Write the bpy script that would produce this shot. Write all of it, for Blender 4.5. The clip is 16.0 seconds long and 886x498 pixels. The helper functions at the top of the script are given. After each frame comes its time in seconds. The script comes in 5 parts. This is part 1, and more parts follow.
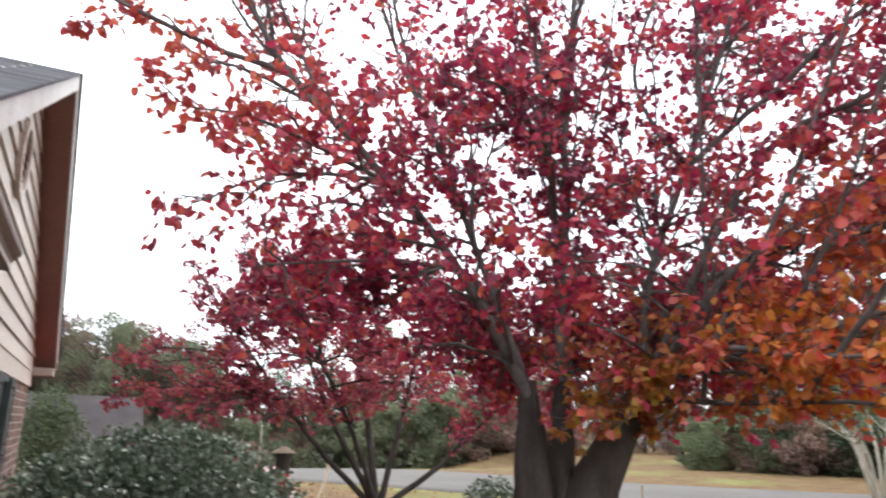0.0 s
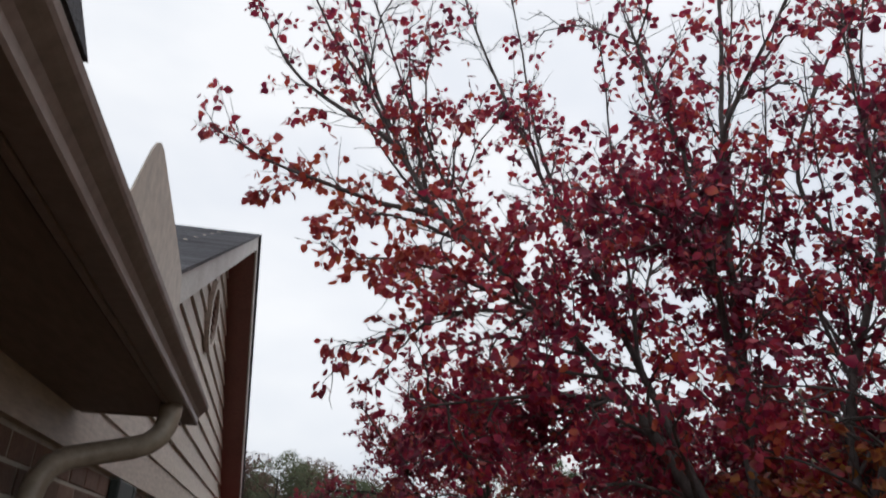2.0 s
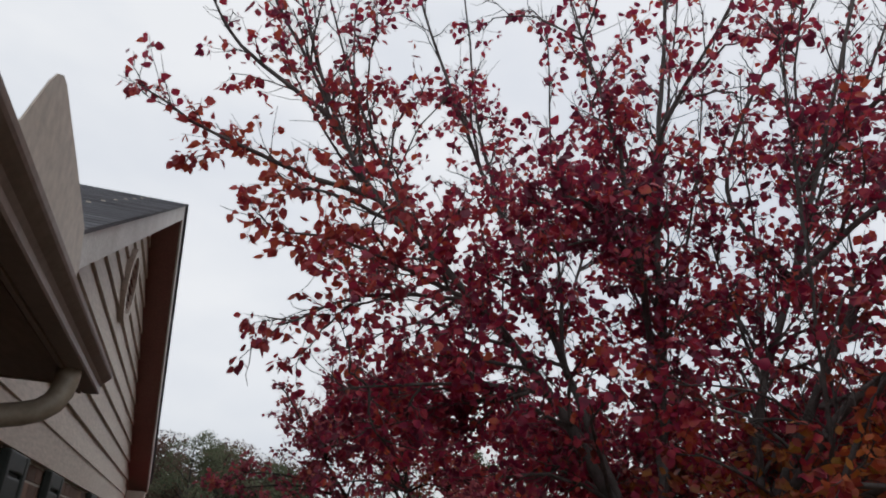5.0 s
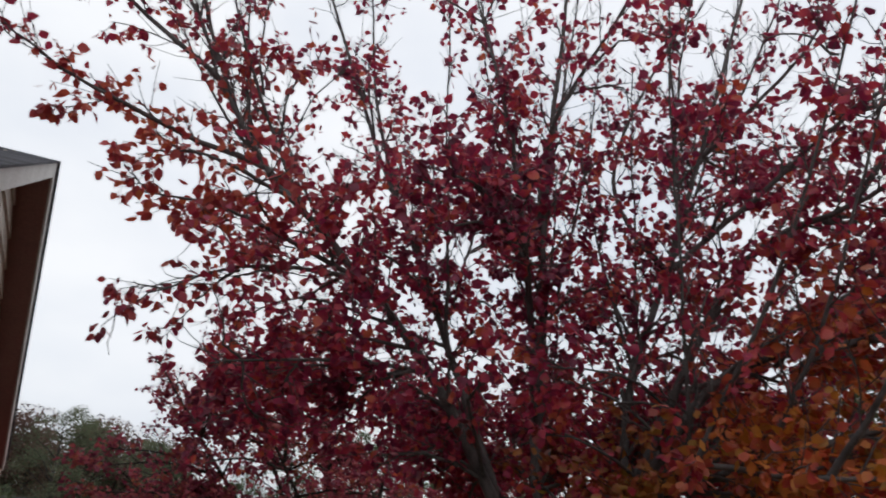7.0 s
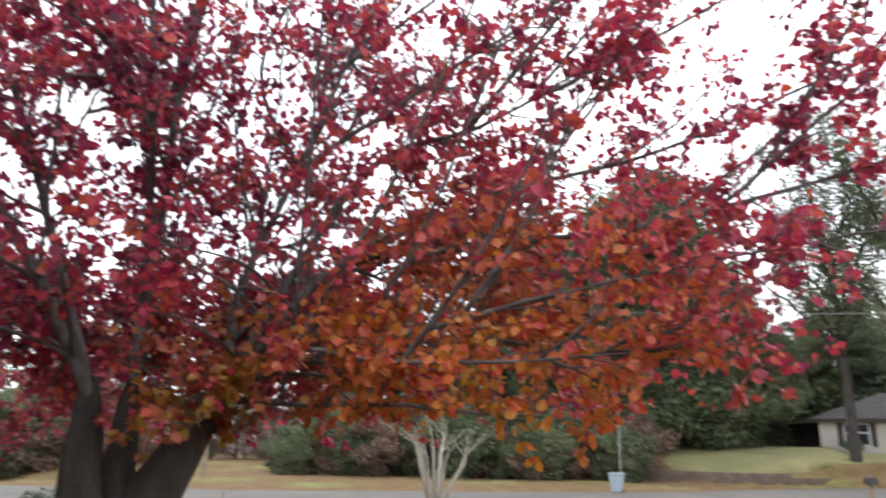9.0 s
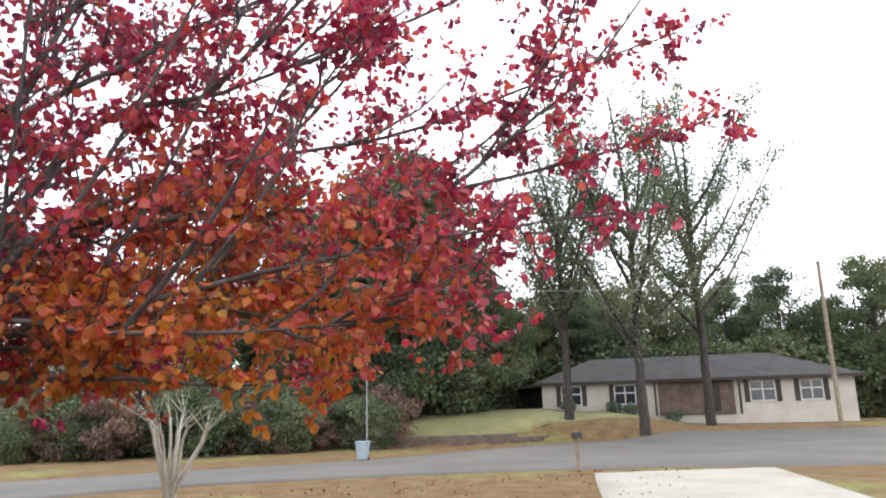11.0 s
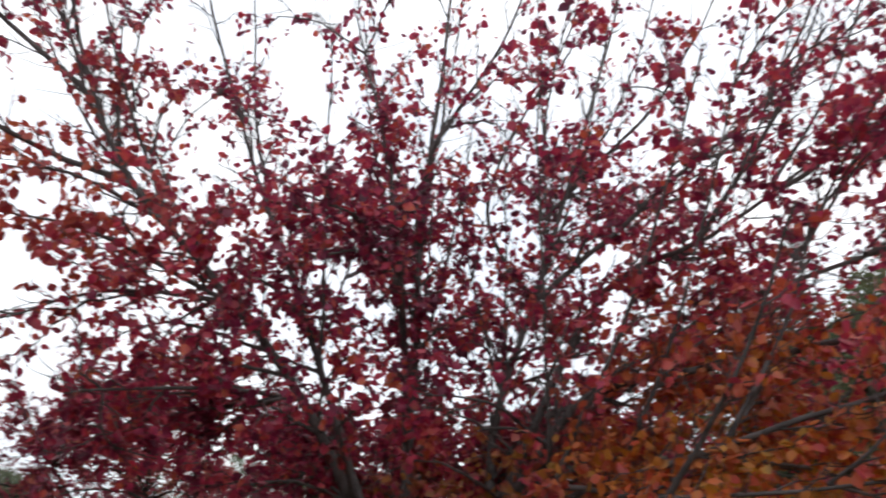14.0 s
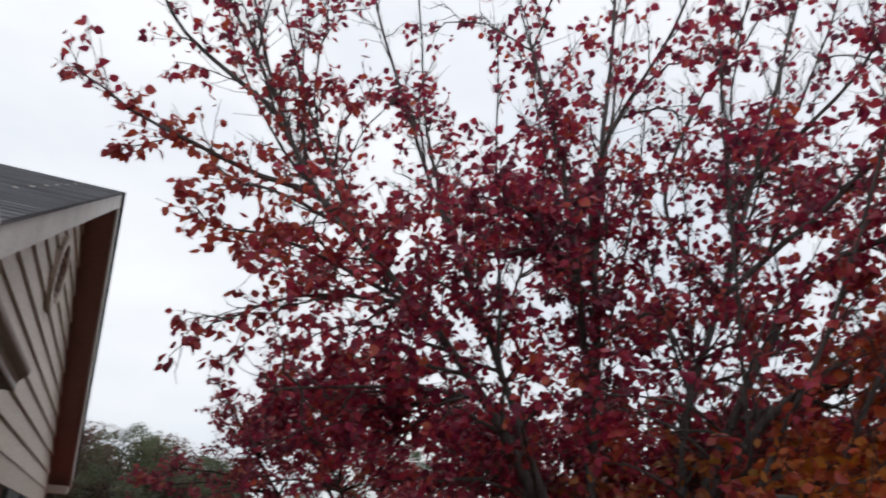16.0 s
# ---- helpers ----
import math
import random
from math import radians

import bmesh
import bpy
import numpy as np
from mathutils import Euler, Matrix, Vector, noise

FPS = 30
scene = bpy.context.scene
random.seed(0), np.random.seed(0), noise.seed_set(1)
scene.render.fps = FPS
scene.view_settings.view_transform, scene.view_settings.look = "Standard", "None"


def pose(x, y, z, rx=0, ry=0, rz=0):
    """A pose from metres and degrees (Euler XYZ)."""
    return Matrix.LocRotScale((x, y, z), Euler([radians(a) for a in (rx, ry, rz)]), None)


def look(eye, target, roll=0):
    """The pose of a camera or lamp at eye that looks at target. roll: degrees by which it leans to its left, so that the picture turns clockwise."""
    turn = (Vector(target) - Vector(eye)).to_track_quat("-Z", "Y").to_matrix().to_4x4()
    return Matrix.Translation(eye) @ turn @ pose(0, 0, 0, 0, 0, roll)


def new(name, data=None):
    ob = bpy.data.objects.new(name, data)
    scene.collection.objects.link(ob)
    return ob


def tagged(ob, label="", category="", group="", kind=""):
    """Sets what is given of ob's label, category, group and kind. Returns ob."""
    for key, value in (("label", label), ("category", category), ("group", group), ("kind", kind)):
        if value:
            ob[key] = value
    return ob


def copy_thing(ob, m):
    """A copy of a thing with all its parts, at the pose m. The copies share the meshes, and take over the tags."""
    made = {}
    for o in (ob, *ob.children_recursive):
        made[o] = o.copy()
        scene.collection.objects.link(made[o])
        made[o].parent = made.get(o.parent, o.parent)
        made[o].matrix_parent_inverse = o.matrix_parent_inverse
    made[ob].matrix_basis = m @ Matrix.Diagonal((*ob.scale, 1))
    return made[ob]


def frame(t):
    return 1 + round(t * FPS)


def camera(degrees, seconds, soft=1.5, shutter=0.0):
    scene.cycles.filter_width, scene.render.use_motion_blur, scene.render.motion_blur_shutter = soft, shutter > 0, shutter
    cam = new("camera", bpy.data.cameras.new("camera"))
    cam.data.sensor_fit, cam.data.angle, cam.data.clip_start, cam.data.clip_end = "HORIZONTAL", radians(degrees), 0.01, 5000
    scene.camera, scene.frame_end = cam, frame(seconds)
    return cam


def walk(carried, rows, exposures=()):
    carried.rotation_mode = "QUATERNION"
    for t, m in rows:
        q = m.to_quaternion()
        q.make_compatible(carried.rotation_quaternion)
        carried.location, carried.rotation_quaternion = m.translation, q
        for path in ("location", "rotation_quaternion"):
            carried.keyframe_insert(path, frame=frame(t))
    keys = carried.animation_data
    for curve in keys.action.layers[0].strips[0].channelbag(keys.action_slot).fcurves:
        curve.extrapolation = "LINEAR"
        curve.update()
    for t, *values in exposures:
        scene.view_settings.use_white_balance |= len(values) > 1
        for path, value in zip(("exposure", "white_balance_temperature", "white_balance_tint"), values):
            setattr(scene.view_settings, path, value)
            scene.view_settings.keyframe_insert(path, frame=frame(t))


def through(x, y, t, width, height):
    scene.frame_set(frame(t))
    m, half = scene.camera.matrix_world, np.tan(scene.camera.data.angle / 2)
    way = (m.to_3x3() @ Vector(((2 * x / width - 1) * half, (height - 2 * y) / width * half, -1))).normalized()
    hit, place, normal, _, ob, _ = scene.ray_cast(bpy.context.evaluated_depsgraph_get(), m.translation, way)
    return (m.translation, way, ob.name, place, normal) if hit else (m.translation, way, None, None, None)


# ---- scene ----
cam = camera(64.0, 16.0, soft=1.9, shutter=0.5)
PATH = [  # seconds, x, y, z, yaw, pitch, roll
    (0.00, 0.086, -0.004, 1.752, -25.83, 14.02, 1.56),
    (0.50, 0.067, 0.012, 1.738, -19.64, 15.15, 0.97),
    (1.00, 0.067, 0.022, 1.751, -13.99, 16.10, 2.71),
    (1.50, 0.070, 0.036, 1.781, -13.27, 19.51, 3.90),
    (2.00, 0.094, 0.014, 1.795, -12.18, 24.02, 1.86),
    (2.50, 0.098, 0.018, 1.797, -10.89, 25.86, 2.44),
    (3.00, 0.101, 0.021, 1.798, -10.87, 26.64, 2.59),
    (3.50, 0.095, 0.030, 1.797, -12.33, 26.02, 2.73),
    (4.00, 0.107, 0.061, 1.797, -14.48, 25.12, 2.43),
    (4.20, 0.110, 0.068, 1.795, -15.50, 24.66, 2.49),
    (6.30, 0.209, 0.124, 1.781, -21.52, 22.72, 3.89),
    (6.50, 0.215, 0.124, 1.782, -22.94, 22.70, 3.39),
    (7.00, 0.244, 0.128, 1.778, -26.79, 22.52, 3.14),
    (7.50, 0.274, 0.140, 1.764, -31.21, 21.05, 1.57),
    (8.00, 0.308, 0.122, 1.753, -38.84, 18.68, 2.61),
    (8.50, 0.326, 0.093, 1.743, -47.90, 17.14, 2.30),
    (9.00, 0.343, 0.073, 1.733, -56.80, 15.23, 1.28),
    (9.50, 0.350, 0.050, 1.709, -63.37, 13.19, 0.65),
    (9.70, 0.343, 0.035, 1.700, -65.39, 12.30, 0.46),
    (10.75, 0.315, -0.060, 1.700, -76.20, 12.20, -0.80),
    (11.80, 0.280, -0.177, 1.712, -72.82, 18.50, -1.66),
    (12.00, 0.267, -0.177, 1.718, -69.34, 19.93, -1.58),
    (12.50, 0.255, -0.136, 1.755, -60.77, 21.60, -1.63),
    (13.00, 0.260, -0.095, 1.771, -52.41, 22.99, -1.53),
    (13.50, 0.266, -0.046, 1.799, -44.73, 24.00, -0.30),
    (14.00, 0.227, -0.004, 1.812, -36.95, 24.19, 0.45),
    (14.50, 0.225, 0.024, 1.816, -28.81, 23.05, 0.91),
    (15.00, 0.185, 0.044, 1.812, -21.97, 21.60, 2.87),
    (15.50, 0.157, 0.046, 1.810, -18.54, 22.42, 4.23),
    (16.00, 0.175, 0.064, 1.821, -22.52, 23.58, 4.05),
]
EXPOSURES = [(0.0, 0.85), (0.5, 0.6), (1.0, 0.1), (1.5, -0.3), (2.0, -0.85), (2.5, -0.97), (3.2, -1.05), (4.2, -1.05), (6.3, -0.95), (7.0, -0.85), (7.5, -0.7), (8.0, -0.4),
             (8.5, 0.1), (9.0, 0.55), (9.5, 0.75), (10.5, 0.75), (11.8, 0.45), (12.5, 0.25), (13.5, -0.15), (14.5, -0.45), (15.5, -0.8), (16.0, -0.8)]
walk(cam, [(t, pose(x, y, z, 90 + pitch, 0, yaw) @ pose(0, 0, 0, 0, 0, roll)) for t, x, y, z, yaw, pitch, roll in PATH], EXPOSURES)

# ---- light: a bright overcast sky ----
world = bpy.data.worlds.new("overcast_sky")
scene.world = world
world.use_nodes = True
wn, wl = world.node_tree.nodes, world.node_tree.links
wn.clear()
SUN_UP, SUN_ROUND = radians(62), radians(60)


def build_sky():
    sky = wn.new("ShaderNodeTexSky")
    sky.sky_type, sky.sun_disc, sky.sun_elevation, sky.sun_rotation = "NISHITA", False, SUN_UP, SUN_ROUND
    sky.air_density, sky.dust_density = 1.0, 4.0
    coord, mapping = wn.new("ShaderNodeTexCoord"), wn.new("ShaderNodeMapping")
    mapping.inputs["Scale"].default_value = (1.0, 1.0, 2.2)
    wl.new(coord.outputs["Generated"], mapping.inputs["Vector"])
    clouds = wn.new("ShaderNodeTexNoise")
    clouds.inputs["Scale"].default_value, clouds.inputs["Detail"].default_value, clouds.inputs["Roughness"].default_value = 2.2, 5.0, 0.5
    wl.new(mapping.outputs["Vector"], clouds.inputs["Vector"])
    ramp = wn.new("ShaderNodeValToRGB")
    ramp.color_ramp.elements[0].position, ramp.color_ramp.elements[0].color = 0.3, (7.4, 7.9, 8.7, 1)
    ramp.color_ramp.elements[1].position, ramp.color_ramp.elements[1].color = 0.62, (9.6, 9.8, 10.1, 1)
    wl.new(clouds.outputs["Fac"], ramp.inputs["Fac"])
    mix = wn.new("ShaderNodeMix")
    mix.data_type = "RGBA"
    mix.inputs["Factor"].default_value = 0.9
    wl.new(sky.outputs["Color"], mix.inputs["A"])
    wl.new(ramp.outputs["Color"], mix.inputs["B"])
    back, out = wn.new("ShaderNodeBackground"), wn.new("ShaderNodeOutputWorld")
    back.inputs["Strength"].default_value = 0.19
    wl.new(mix.outputs["Result"], back.inputs["Color"])
    wl.new(back.outputs["Background"], out.inputs["Surface"])


build_sky()
sun = new("sun", bpy.data.lights.new("sun", "SUN"))
sun.data.energy, sun.data.angle, sun.data.color = 0.5, radians(25), (1.0, 0.96, 0.9)
sun.matrix_world = look((0, 0, 30), (-30 * math.sin(SUN_ROUND) / math.tan(SUN_UP), -30 * math.cos(SUN_ROUND) / math.tan(SUN_UP), 0))

# ---- materials ----
def material(name, rough=0.7, metallic=0.0, specular=0.4):
    m = bpy.data.materials.new(name)
    m.use_nodes = True
    n, l = m.node_tree.nodes, m.node_tree.links
    b = n["Principled BSDF"]
    b.inputs["Roughness"].default_value, b.inputs["Metallic"].default_value = rough, metallic
    b.inputs["Specular IOR Level"].default_value = specular
    return m, n, l, b


def noise_node(n, l, scale, detail=4.0, rough=0.55, space="Object", stretch=(1, 1, 1)):
    coord, mapping, tex = n.new("ShaderNodeTexCoord"), n.new("ShaderNodeMapping"), n.new("ShaderNodeTexNoise")
    mapping.inputs["Scale"].default_value = stretch
    tex.inputs["Scale"].default_value, tex.inputs["Detail"].default_value, tex.inputs["Roughness"].default_value = scale, detail, rough
    l.new(coord.outputs[space], mapping.inputs["Vector"])
    l.new(mapping.outputs["Vector"], tex.inputs["Vector"])
    return tex


def ramp_node(n, l, source, stops):
    r = n.new("ShaderNodeValToRGB")
    while len(r.color_ramp.elements) < len(stops):
        r.color_ramp.elements.new(0.5)
    for e, (p, c) in zip(r.color_ramp.elements, stops):
        e.position, e.color = p, (*c, 1)
    l.new(source, r.inputs["Fac"])
    return r


def mix_node(n, l, factor, a, b, blend="MIX"):
    m = n.new("ShaderNodeMix")
    m.data_type, m.blend_type = "RGBA", blend
    for key, v in (("Factor", factor), ("A", a), ("B", b)):
        if isinstance(v, (int, float)):
            m.inputs[key].default_value = v
        elif isinstance(v, tuple):
            m.inputs[key].default_value = (*v, 1)
        else:
            l.new(v, m.inputs[key])
    return m.outputs["Result"]


def bump(n, l, b, source, strength, distance=0.01):
    k = n.new("ShaderNodeBump")
    k.inputs["Strength"].default_value, k.inputs["Distance"].default_value = strength, distance
    l.new(source, k.inputs["Height"])
    l.new(k.outputs["Normal"], b.inputs["Normal"])


def surface(name, dark, light, coarse=3.0, fine=40.0, rough=0.75, relief=0.2, depth=0.01, metallic=0.0, per_piece=0.0, space="Object", stretch=(1, 1, 1), specular=0.35):
    """A worn surface: colours mottled at two scales, fine relief, and pieces that differ a little."""
    m, n, l, b = material(name, rough, metallic, specular)
    big, small = noise_node(n, l, coarse, 5, 0.6, space, stretch), noise_node(n, l, fine, 3, 0.6, space, stretch)
    col = ramp_node(n, l, big.outputs["Fac"], [(0.3, dark), (0.7, light)]).outputs["Color"]
    tone = ramp_node(n, l, small.outputs["Fac"], [(0.25, (0.72, 0.72, 0.72)), (0.75, (1.12, 1.12, 1.12))]).outputs["Color"]
    col = mix_node(n, l, 1.0, col, tone, "MULTIPLY")
    if per_piece:
        info = n.new("ShaderNodeObjectInfo")
        geo = n.new("ShaderNodeNewGeometry")
        add = n.new("ShaderNodeMath")
        add.operation = "ADD"
        l.new(info.outputs["Random"], add.inputs[0])
        l.new(geo.outputs["Random Per Island"], add.inputs[1])
        frac = n.new("ShaderNodeMath")
        frac.operation = "FRACT"
        l.new(add.outputs[0], frac.inputs[0])
        piece = ramp_node(n, l, frac.outputs[0], [(0.0, (1 - per_piece,) * 3), (1.0, (1 + per_piece,) * 3)]).outputs["Color"]
        col = mix_node(n, l, 1.0, col, piece, "MULTIPLY")
    l.new(col, b.inputs["Base Color"])
    bump(n, l, b, small.outputs["Fac"], relief, depth)
    return m


def leaf_material(name, stops, rough=0.55, through=0.45, zones=(), patch=3.4):
    """Leaves that differ one by one and in patches; light comes through them. zones: colours for the lower, outer part on one side of the crown."""
    m, n, l, b = material(name, rough, 0.0, 0.5)
    geo, tex = n.new("ShaderNodeNewGeometry"), n.new("ShaderNodeTexNoise")
    tex.inputs["Scale"].default_value, tex.inputs["Detail"].default_value, tex.inputs["Roughness"].default_value = patch, 3, 0.6
    l.new(geo.outputs["Position"], tex.inputs["Vector"])
    add = n.new("ShaderNodeMath")
    add.operation = "MULTIPLY_ADD"
    add.inputs[1].default_value = 0.46
    shift = n.new("ShaderNodeMath")
    shift.operation = "MULTIPLY_ADD"
    l.new(tex.outputs["Fac"], shift.inputs[0])
    shift.inputs[1].default_value, shift.inputs[2].default_value = 1.9, -0.68
    l.new(shift.outputs[0], add.inputs[2])
    one = n.new("ShaderNodeObjectInfo")
    both = n.new("ShaderNodeMath")
    both.operation = "ADD"
    l.new(geo.outputs["Random Per Island"], both.inputs[0])
    l.new(one.outputs["Random"], both.inputs[1])
    part_of = n.new("ShaderNodeMath")
    part_of.operation = "FRACT"
    l.new(both.outputs[0], part_of.inputs[0])
    l.new(part_of.outputs[0], add.inputs[0])
    col = ramp_node(n, l, add.outputs[0], stops).outputs["Color"]
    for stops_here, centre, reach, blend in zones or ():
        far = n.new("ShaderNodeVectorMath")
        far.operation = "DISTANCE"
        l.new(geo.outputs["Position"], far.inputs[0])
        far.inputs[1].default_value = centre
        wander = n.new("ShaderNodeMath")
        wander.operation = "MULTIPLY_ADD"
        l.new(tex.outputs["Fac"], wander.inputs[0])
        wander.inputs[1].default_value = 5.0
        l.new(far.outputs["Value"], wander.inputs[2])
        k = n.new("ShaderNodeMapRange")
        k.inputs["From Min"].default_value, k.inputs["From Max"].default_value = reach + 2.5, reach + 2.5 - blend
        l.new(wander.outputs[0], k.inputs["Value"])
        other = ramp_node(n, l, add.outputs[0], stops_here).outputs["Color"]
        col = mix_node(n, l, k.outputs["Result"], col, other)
    l.new(col, b.inputs["Base Color"])
    t, mx, out = n.new("ShaderNodeBsdfTranslucent"), n.new("ShaderNodeMixShader"), n["Material Output"]
    l.new(col, t.inputs["Color"])
    mx.inputs[0].default_value = through
    l.new(b.outputs[0], mx.inputs[1])
    l.new(t.outputs[0], mx.inputs[2])
    l.new(mx.outputs[0], out.inputs["Surface"])
    return m


BARK = surface("grey_brown_bark", (0.024, 0.02, 0.018), (0.08, 0.067, 0.06), 5, 60, 0.9, 0.6, 0.02, stretch=(1, 1, 0.3))
LIMB_BARK = surface("pale_grey_limb_bark", (0.055, 0.047, 0.045), (0.16, 0.14, 0.135), 6, 60, 0.85, 0.5, 0.01)
PALE_BARK = surface("pale_smooth_bark", (0.3, 0.27, 0.22), (0.5, 0.47, 0.41), 4, 40, 0.8, 0.3, stretch=(1, 1, 0.4))
RED = [(0.08, (0.11, 0.018, 0.045)), (0.3, (0.22, 0.022, 0.065)), (0.5, (0.4, 0.03, 0.085)), (0.7, (0.56, 0.055, 0.085)), (0.9, (0.6, 0.12, 0.06))]
ORANGE = [(0.1, (0.44, 0.04, 0.045)), (0.28, (0.6, 0.1, 0.035)), (0.5, (0.63, 0.215, 0.03)), (0.7, (0.52, 0.27, 0.035)), (0.9, (0.24, 0.22, 0.045))]
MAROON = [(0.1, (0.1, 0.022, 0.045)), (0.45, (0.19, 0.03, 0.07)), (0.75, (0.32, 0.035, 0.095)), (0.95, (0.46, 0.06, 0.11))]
RUST = [(0.1, (0.26, 0.03, 0.05)), (0.4, (0.42, 0.055, 0.05)), (0.7, (0.55, 0.12, 0.045)), (0.95, (0.55, 0.2, 0.05))]
OLIVE = [(0.1, (0.3, 0.06, 0.04)), (0.35, (0.45, 0.16, 0.035)), (0.6, (0.36, 0.26, 0.045)), (0.9, (0.2, 0.2, 0.05))]
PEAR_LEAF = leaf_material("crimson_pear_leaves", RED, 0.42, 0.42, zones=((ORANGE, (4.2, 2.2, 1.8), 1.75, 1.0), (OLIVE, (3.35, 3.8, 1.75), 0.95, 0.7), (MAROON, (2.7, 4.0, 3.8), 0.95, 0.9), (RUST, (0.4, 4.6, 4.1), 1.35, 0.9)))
PEAR_LEAF_FAR = leaf_material("dull_red_pear_leaves", [(0.1, (0.15, 0.025, 0.05)), (0.4, (0.3, 0.045, 0.085)), (0.65, (0.42, 0.07, 0.09)), (0.9, (0.44, 0.14, 0.08))], 0.6, 0.4)
# the palest stop puts whitish glints of glossy leaves into the colour
BUSH_LEAF = leaf_material("glossy_dark_green_leaves", [(0.2, (0.055, 0.08, 0.05)), (0.6, (0.14, 0.175, 0.12)), (0.9, (0.26, 0.285, 0.22))], 0.22, 0.2, patch=3)
WOOD_LEAF = leaf_material("woodland_green_leaves", [(0.12, (0.045, 0.06, 0.035)), (0.4, (0.09, 0.115, 0.058)), (0.68, (0.135, 0.16, 0.078)), (0.95, (0.2, 0.155, 0.09))], 0.75, 0.3, patch=0.12)
PINE_LEAF = leaf_material("grey_green_tree_leaves", [(0.15, (0.07, 0.088, 0.052)), (0.5, (0.125, 0.15, 0.085)), (0.9, (0.2, 0.21, 0.13))], 0.75, 0.4, patch=0.2)
BROWN_LEAF = leaf_material("russet_undergrowth_leaves", [(0.15, (0.1, 0.06, 0.05)), (0.5, (0.17, 0.1, 0.08)), (0.9, (0.24, 0.16, 0.11))], 0.8, 0.3, patch=0.3)
MORTAR = surface("pale_mortar", (0.38, 0.34, 0.3), (0.5, 0.46, 0.41), 4, 90, 0.95, 0.4)
BRICK = surface("brown_red_brick", (0.12, 0.07, 0.054), (0.24, 0.155, 0.12), 2.5, 70, 0.9, 0.5, 0.006, per_piece=0.4)
SIDING = surface("beige_painted_siding", (0.5, 0.42, 0.36), (0.6, 0.52, 0.45), 1.2, 55, 0.6, 0.08, 0.004, per_piece=0.05, stretch=(1, 0.15, 1))
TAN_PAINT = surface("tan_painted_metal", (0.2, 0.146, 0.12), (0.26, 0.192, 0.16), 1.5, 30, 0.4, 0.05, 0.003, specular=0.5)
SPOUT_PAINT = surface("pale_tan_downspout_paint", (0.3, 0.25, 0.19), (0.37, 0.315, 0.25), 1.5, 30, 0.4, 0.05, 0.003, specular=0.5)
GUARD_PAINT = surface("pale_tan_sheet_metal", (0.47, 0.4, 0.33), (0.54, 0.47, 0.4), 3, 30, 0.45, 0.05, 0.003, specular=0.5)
SOFFIT_PAINT = surface("brown_tan_soffit_board", (0.17, 0.118, 0.092), (0.23, 0.165, 0.13), 1.2, 40, 0.6, 0.08, 0.004, stretch=(1, 0.2, 1))
BROWN_PAINT = surface("weathered_brown_soffit_paint", (0.22, 0.105, 0.088), (0.29, 0.145, 0.122), 1.0, 45, 0.7, 0.1, 0.004)
WHITE_TRIM = surface("weathered_white_trim", (0.55, 0.53, 0.5), (0.74, 0.72, 0.7), 2.5, 50, 0.65, 0.12, 0.004)
SHINGLE = surface("grey_asphalt_shingles", (0.075, 0.075, 0.085), (0.13, 0.13, 0.145), 2, 120, 0.95, 0.5, 0.006, per_piece=0.22)
DARK_SHUTTER = surface("dark_green_shutter_paint", (0.018, 0.026, 0.024), (0.032, 0.04, 0.036), 3, 40, 0.5, 0.1)


def lawn_material():
    m, n, l, b = material("dry_winter_lawn", 0.95, 0.0, 0.2)
    big, mid, fine = noise_node(n, l, 0.16, 4, 0.6), noise_node(n, l, 1.3, 5, 0.65), noise_node(n, l, 22, 3, 0.7)
    straw = ramp_node(n, l, mid.outputs["Fac"], [(0.3, (0.115, 0.066, 0.03)), (0.5, (0.16, 0.1, 0.048)), (0.72, (0.21, 0.15, 0.078))]).outputs["Color"]
    green = ramp_node(n, l, mid.outputs["Fac"], [(0.3, (0.13, 0.14, 0.045)), (0.7, (0.23, 0.22, 0.075))]).outputs["Color"]
    where = ramp_node(n, l, big.outputs["Fac"], [(0.52, (0, 0, 0)), (0.66, (1, 1, 1))]).outputs["Color"]
    spot = n.new("ShaderNodeVectorMath")
    spot.operation = "DISTANCE"
    place = n.new("ShaderNodeTexCoord")
    l.new(place.outputs["Object"], spot.inputs[0])
    spot.inputs[1].default_value = (10.0, 14.2, 0)
    ragged = n.new("ShaderNodeMath")
    ragged.operation = "MULTIPLY_ADD"
    l.new(mid.outputs["Fac"], ragged.inputs[0])
    ragged.inputs[1].default_value = 5.0
    l.new(spot.outputs["Value"], ragged.inputs[2])
    corner = n.new("ShaderNodeMapRange")
    corner.inputs["From Min"].default_value, corner.inputs["From Max"].default_value = 7.2, 5.2
    l.new(ragged.outputs[0], corner.inputs["Value"])
    col = mix_node(n, l, where, straw, green)
    col = mix_node(n, l, corner.outputs["Result"], col, green)
    tone = ramp_node(n, l, fine.outputs["Fac"], [(0.25, (0.6, 0.6, 0.6)), (0.75, (1.2, 1.2, 1.2))]).outputs["Color"]
    l.new(mix_node(n, l, 1.0, col, tone, "MULTIPLY"), b.inputs["Base Color"])
    bump(n, l, b, fine.outputs["Fac"], 0.8, 0.04)
    return m


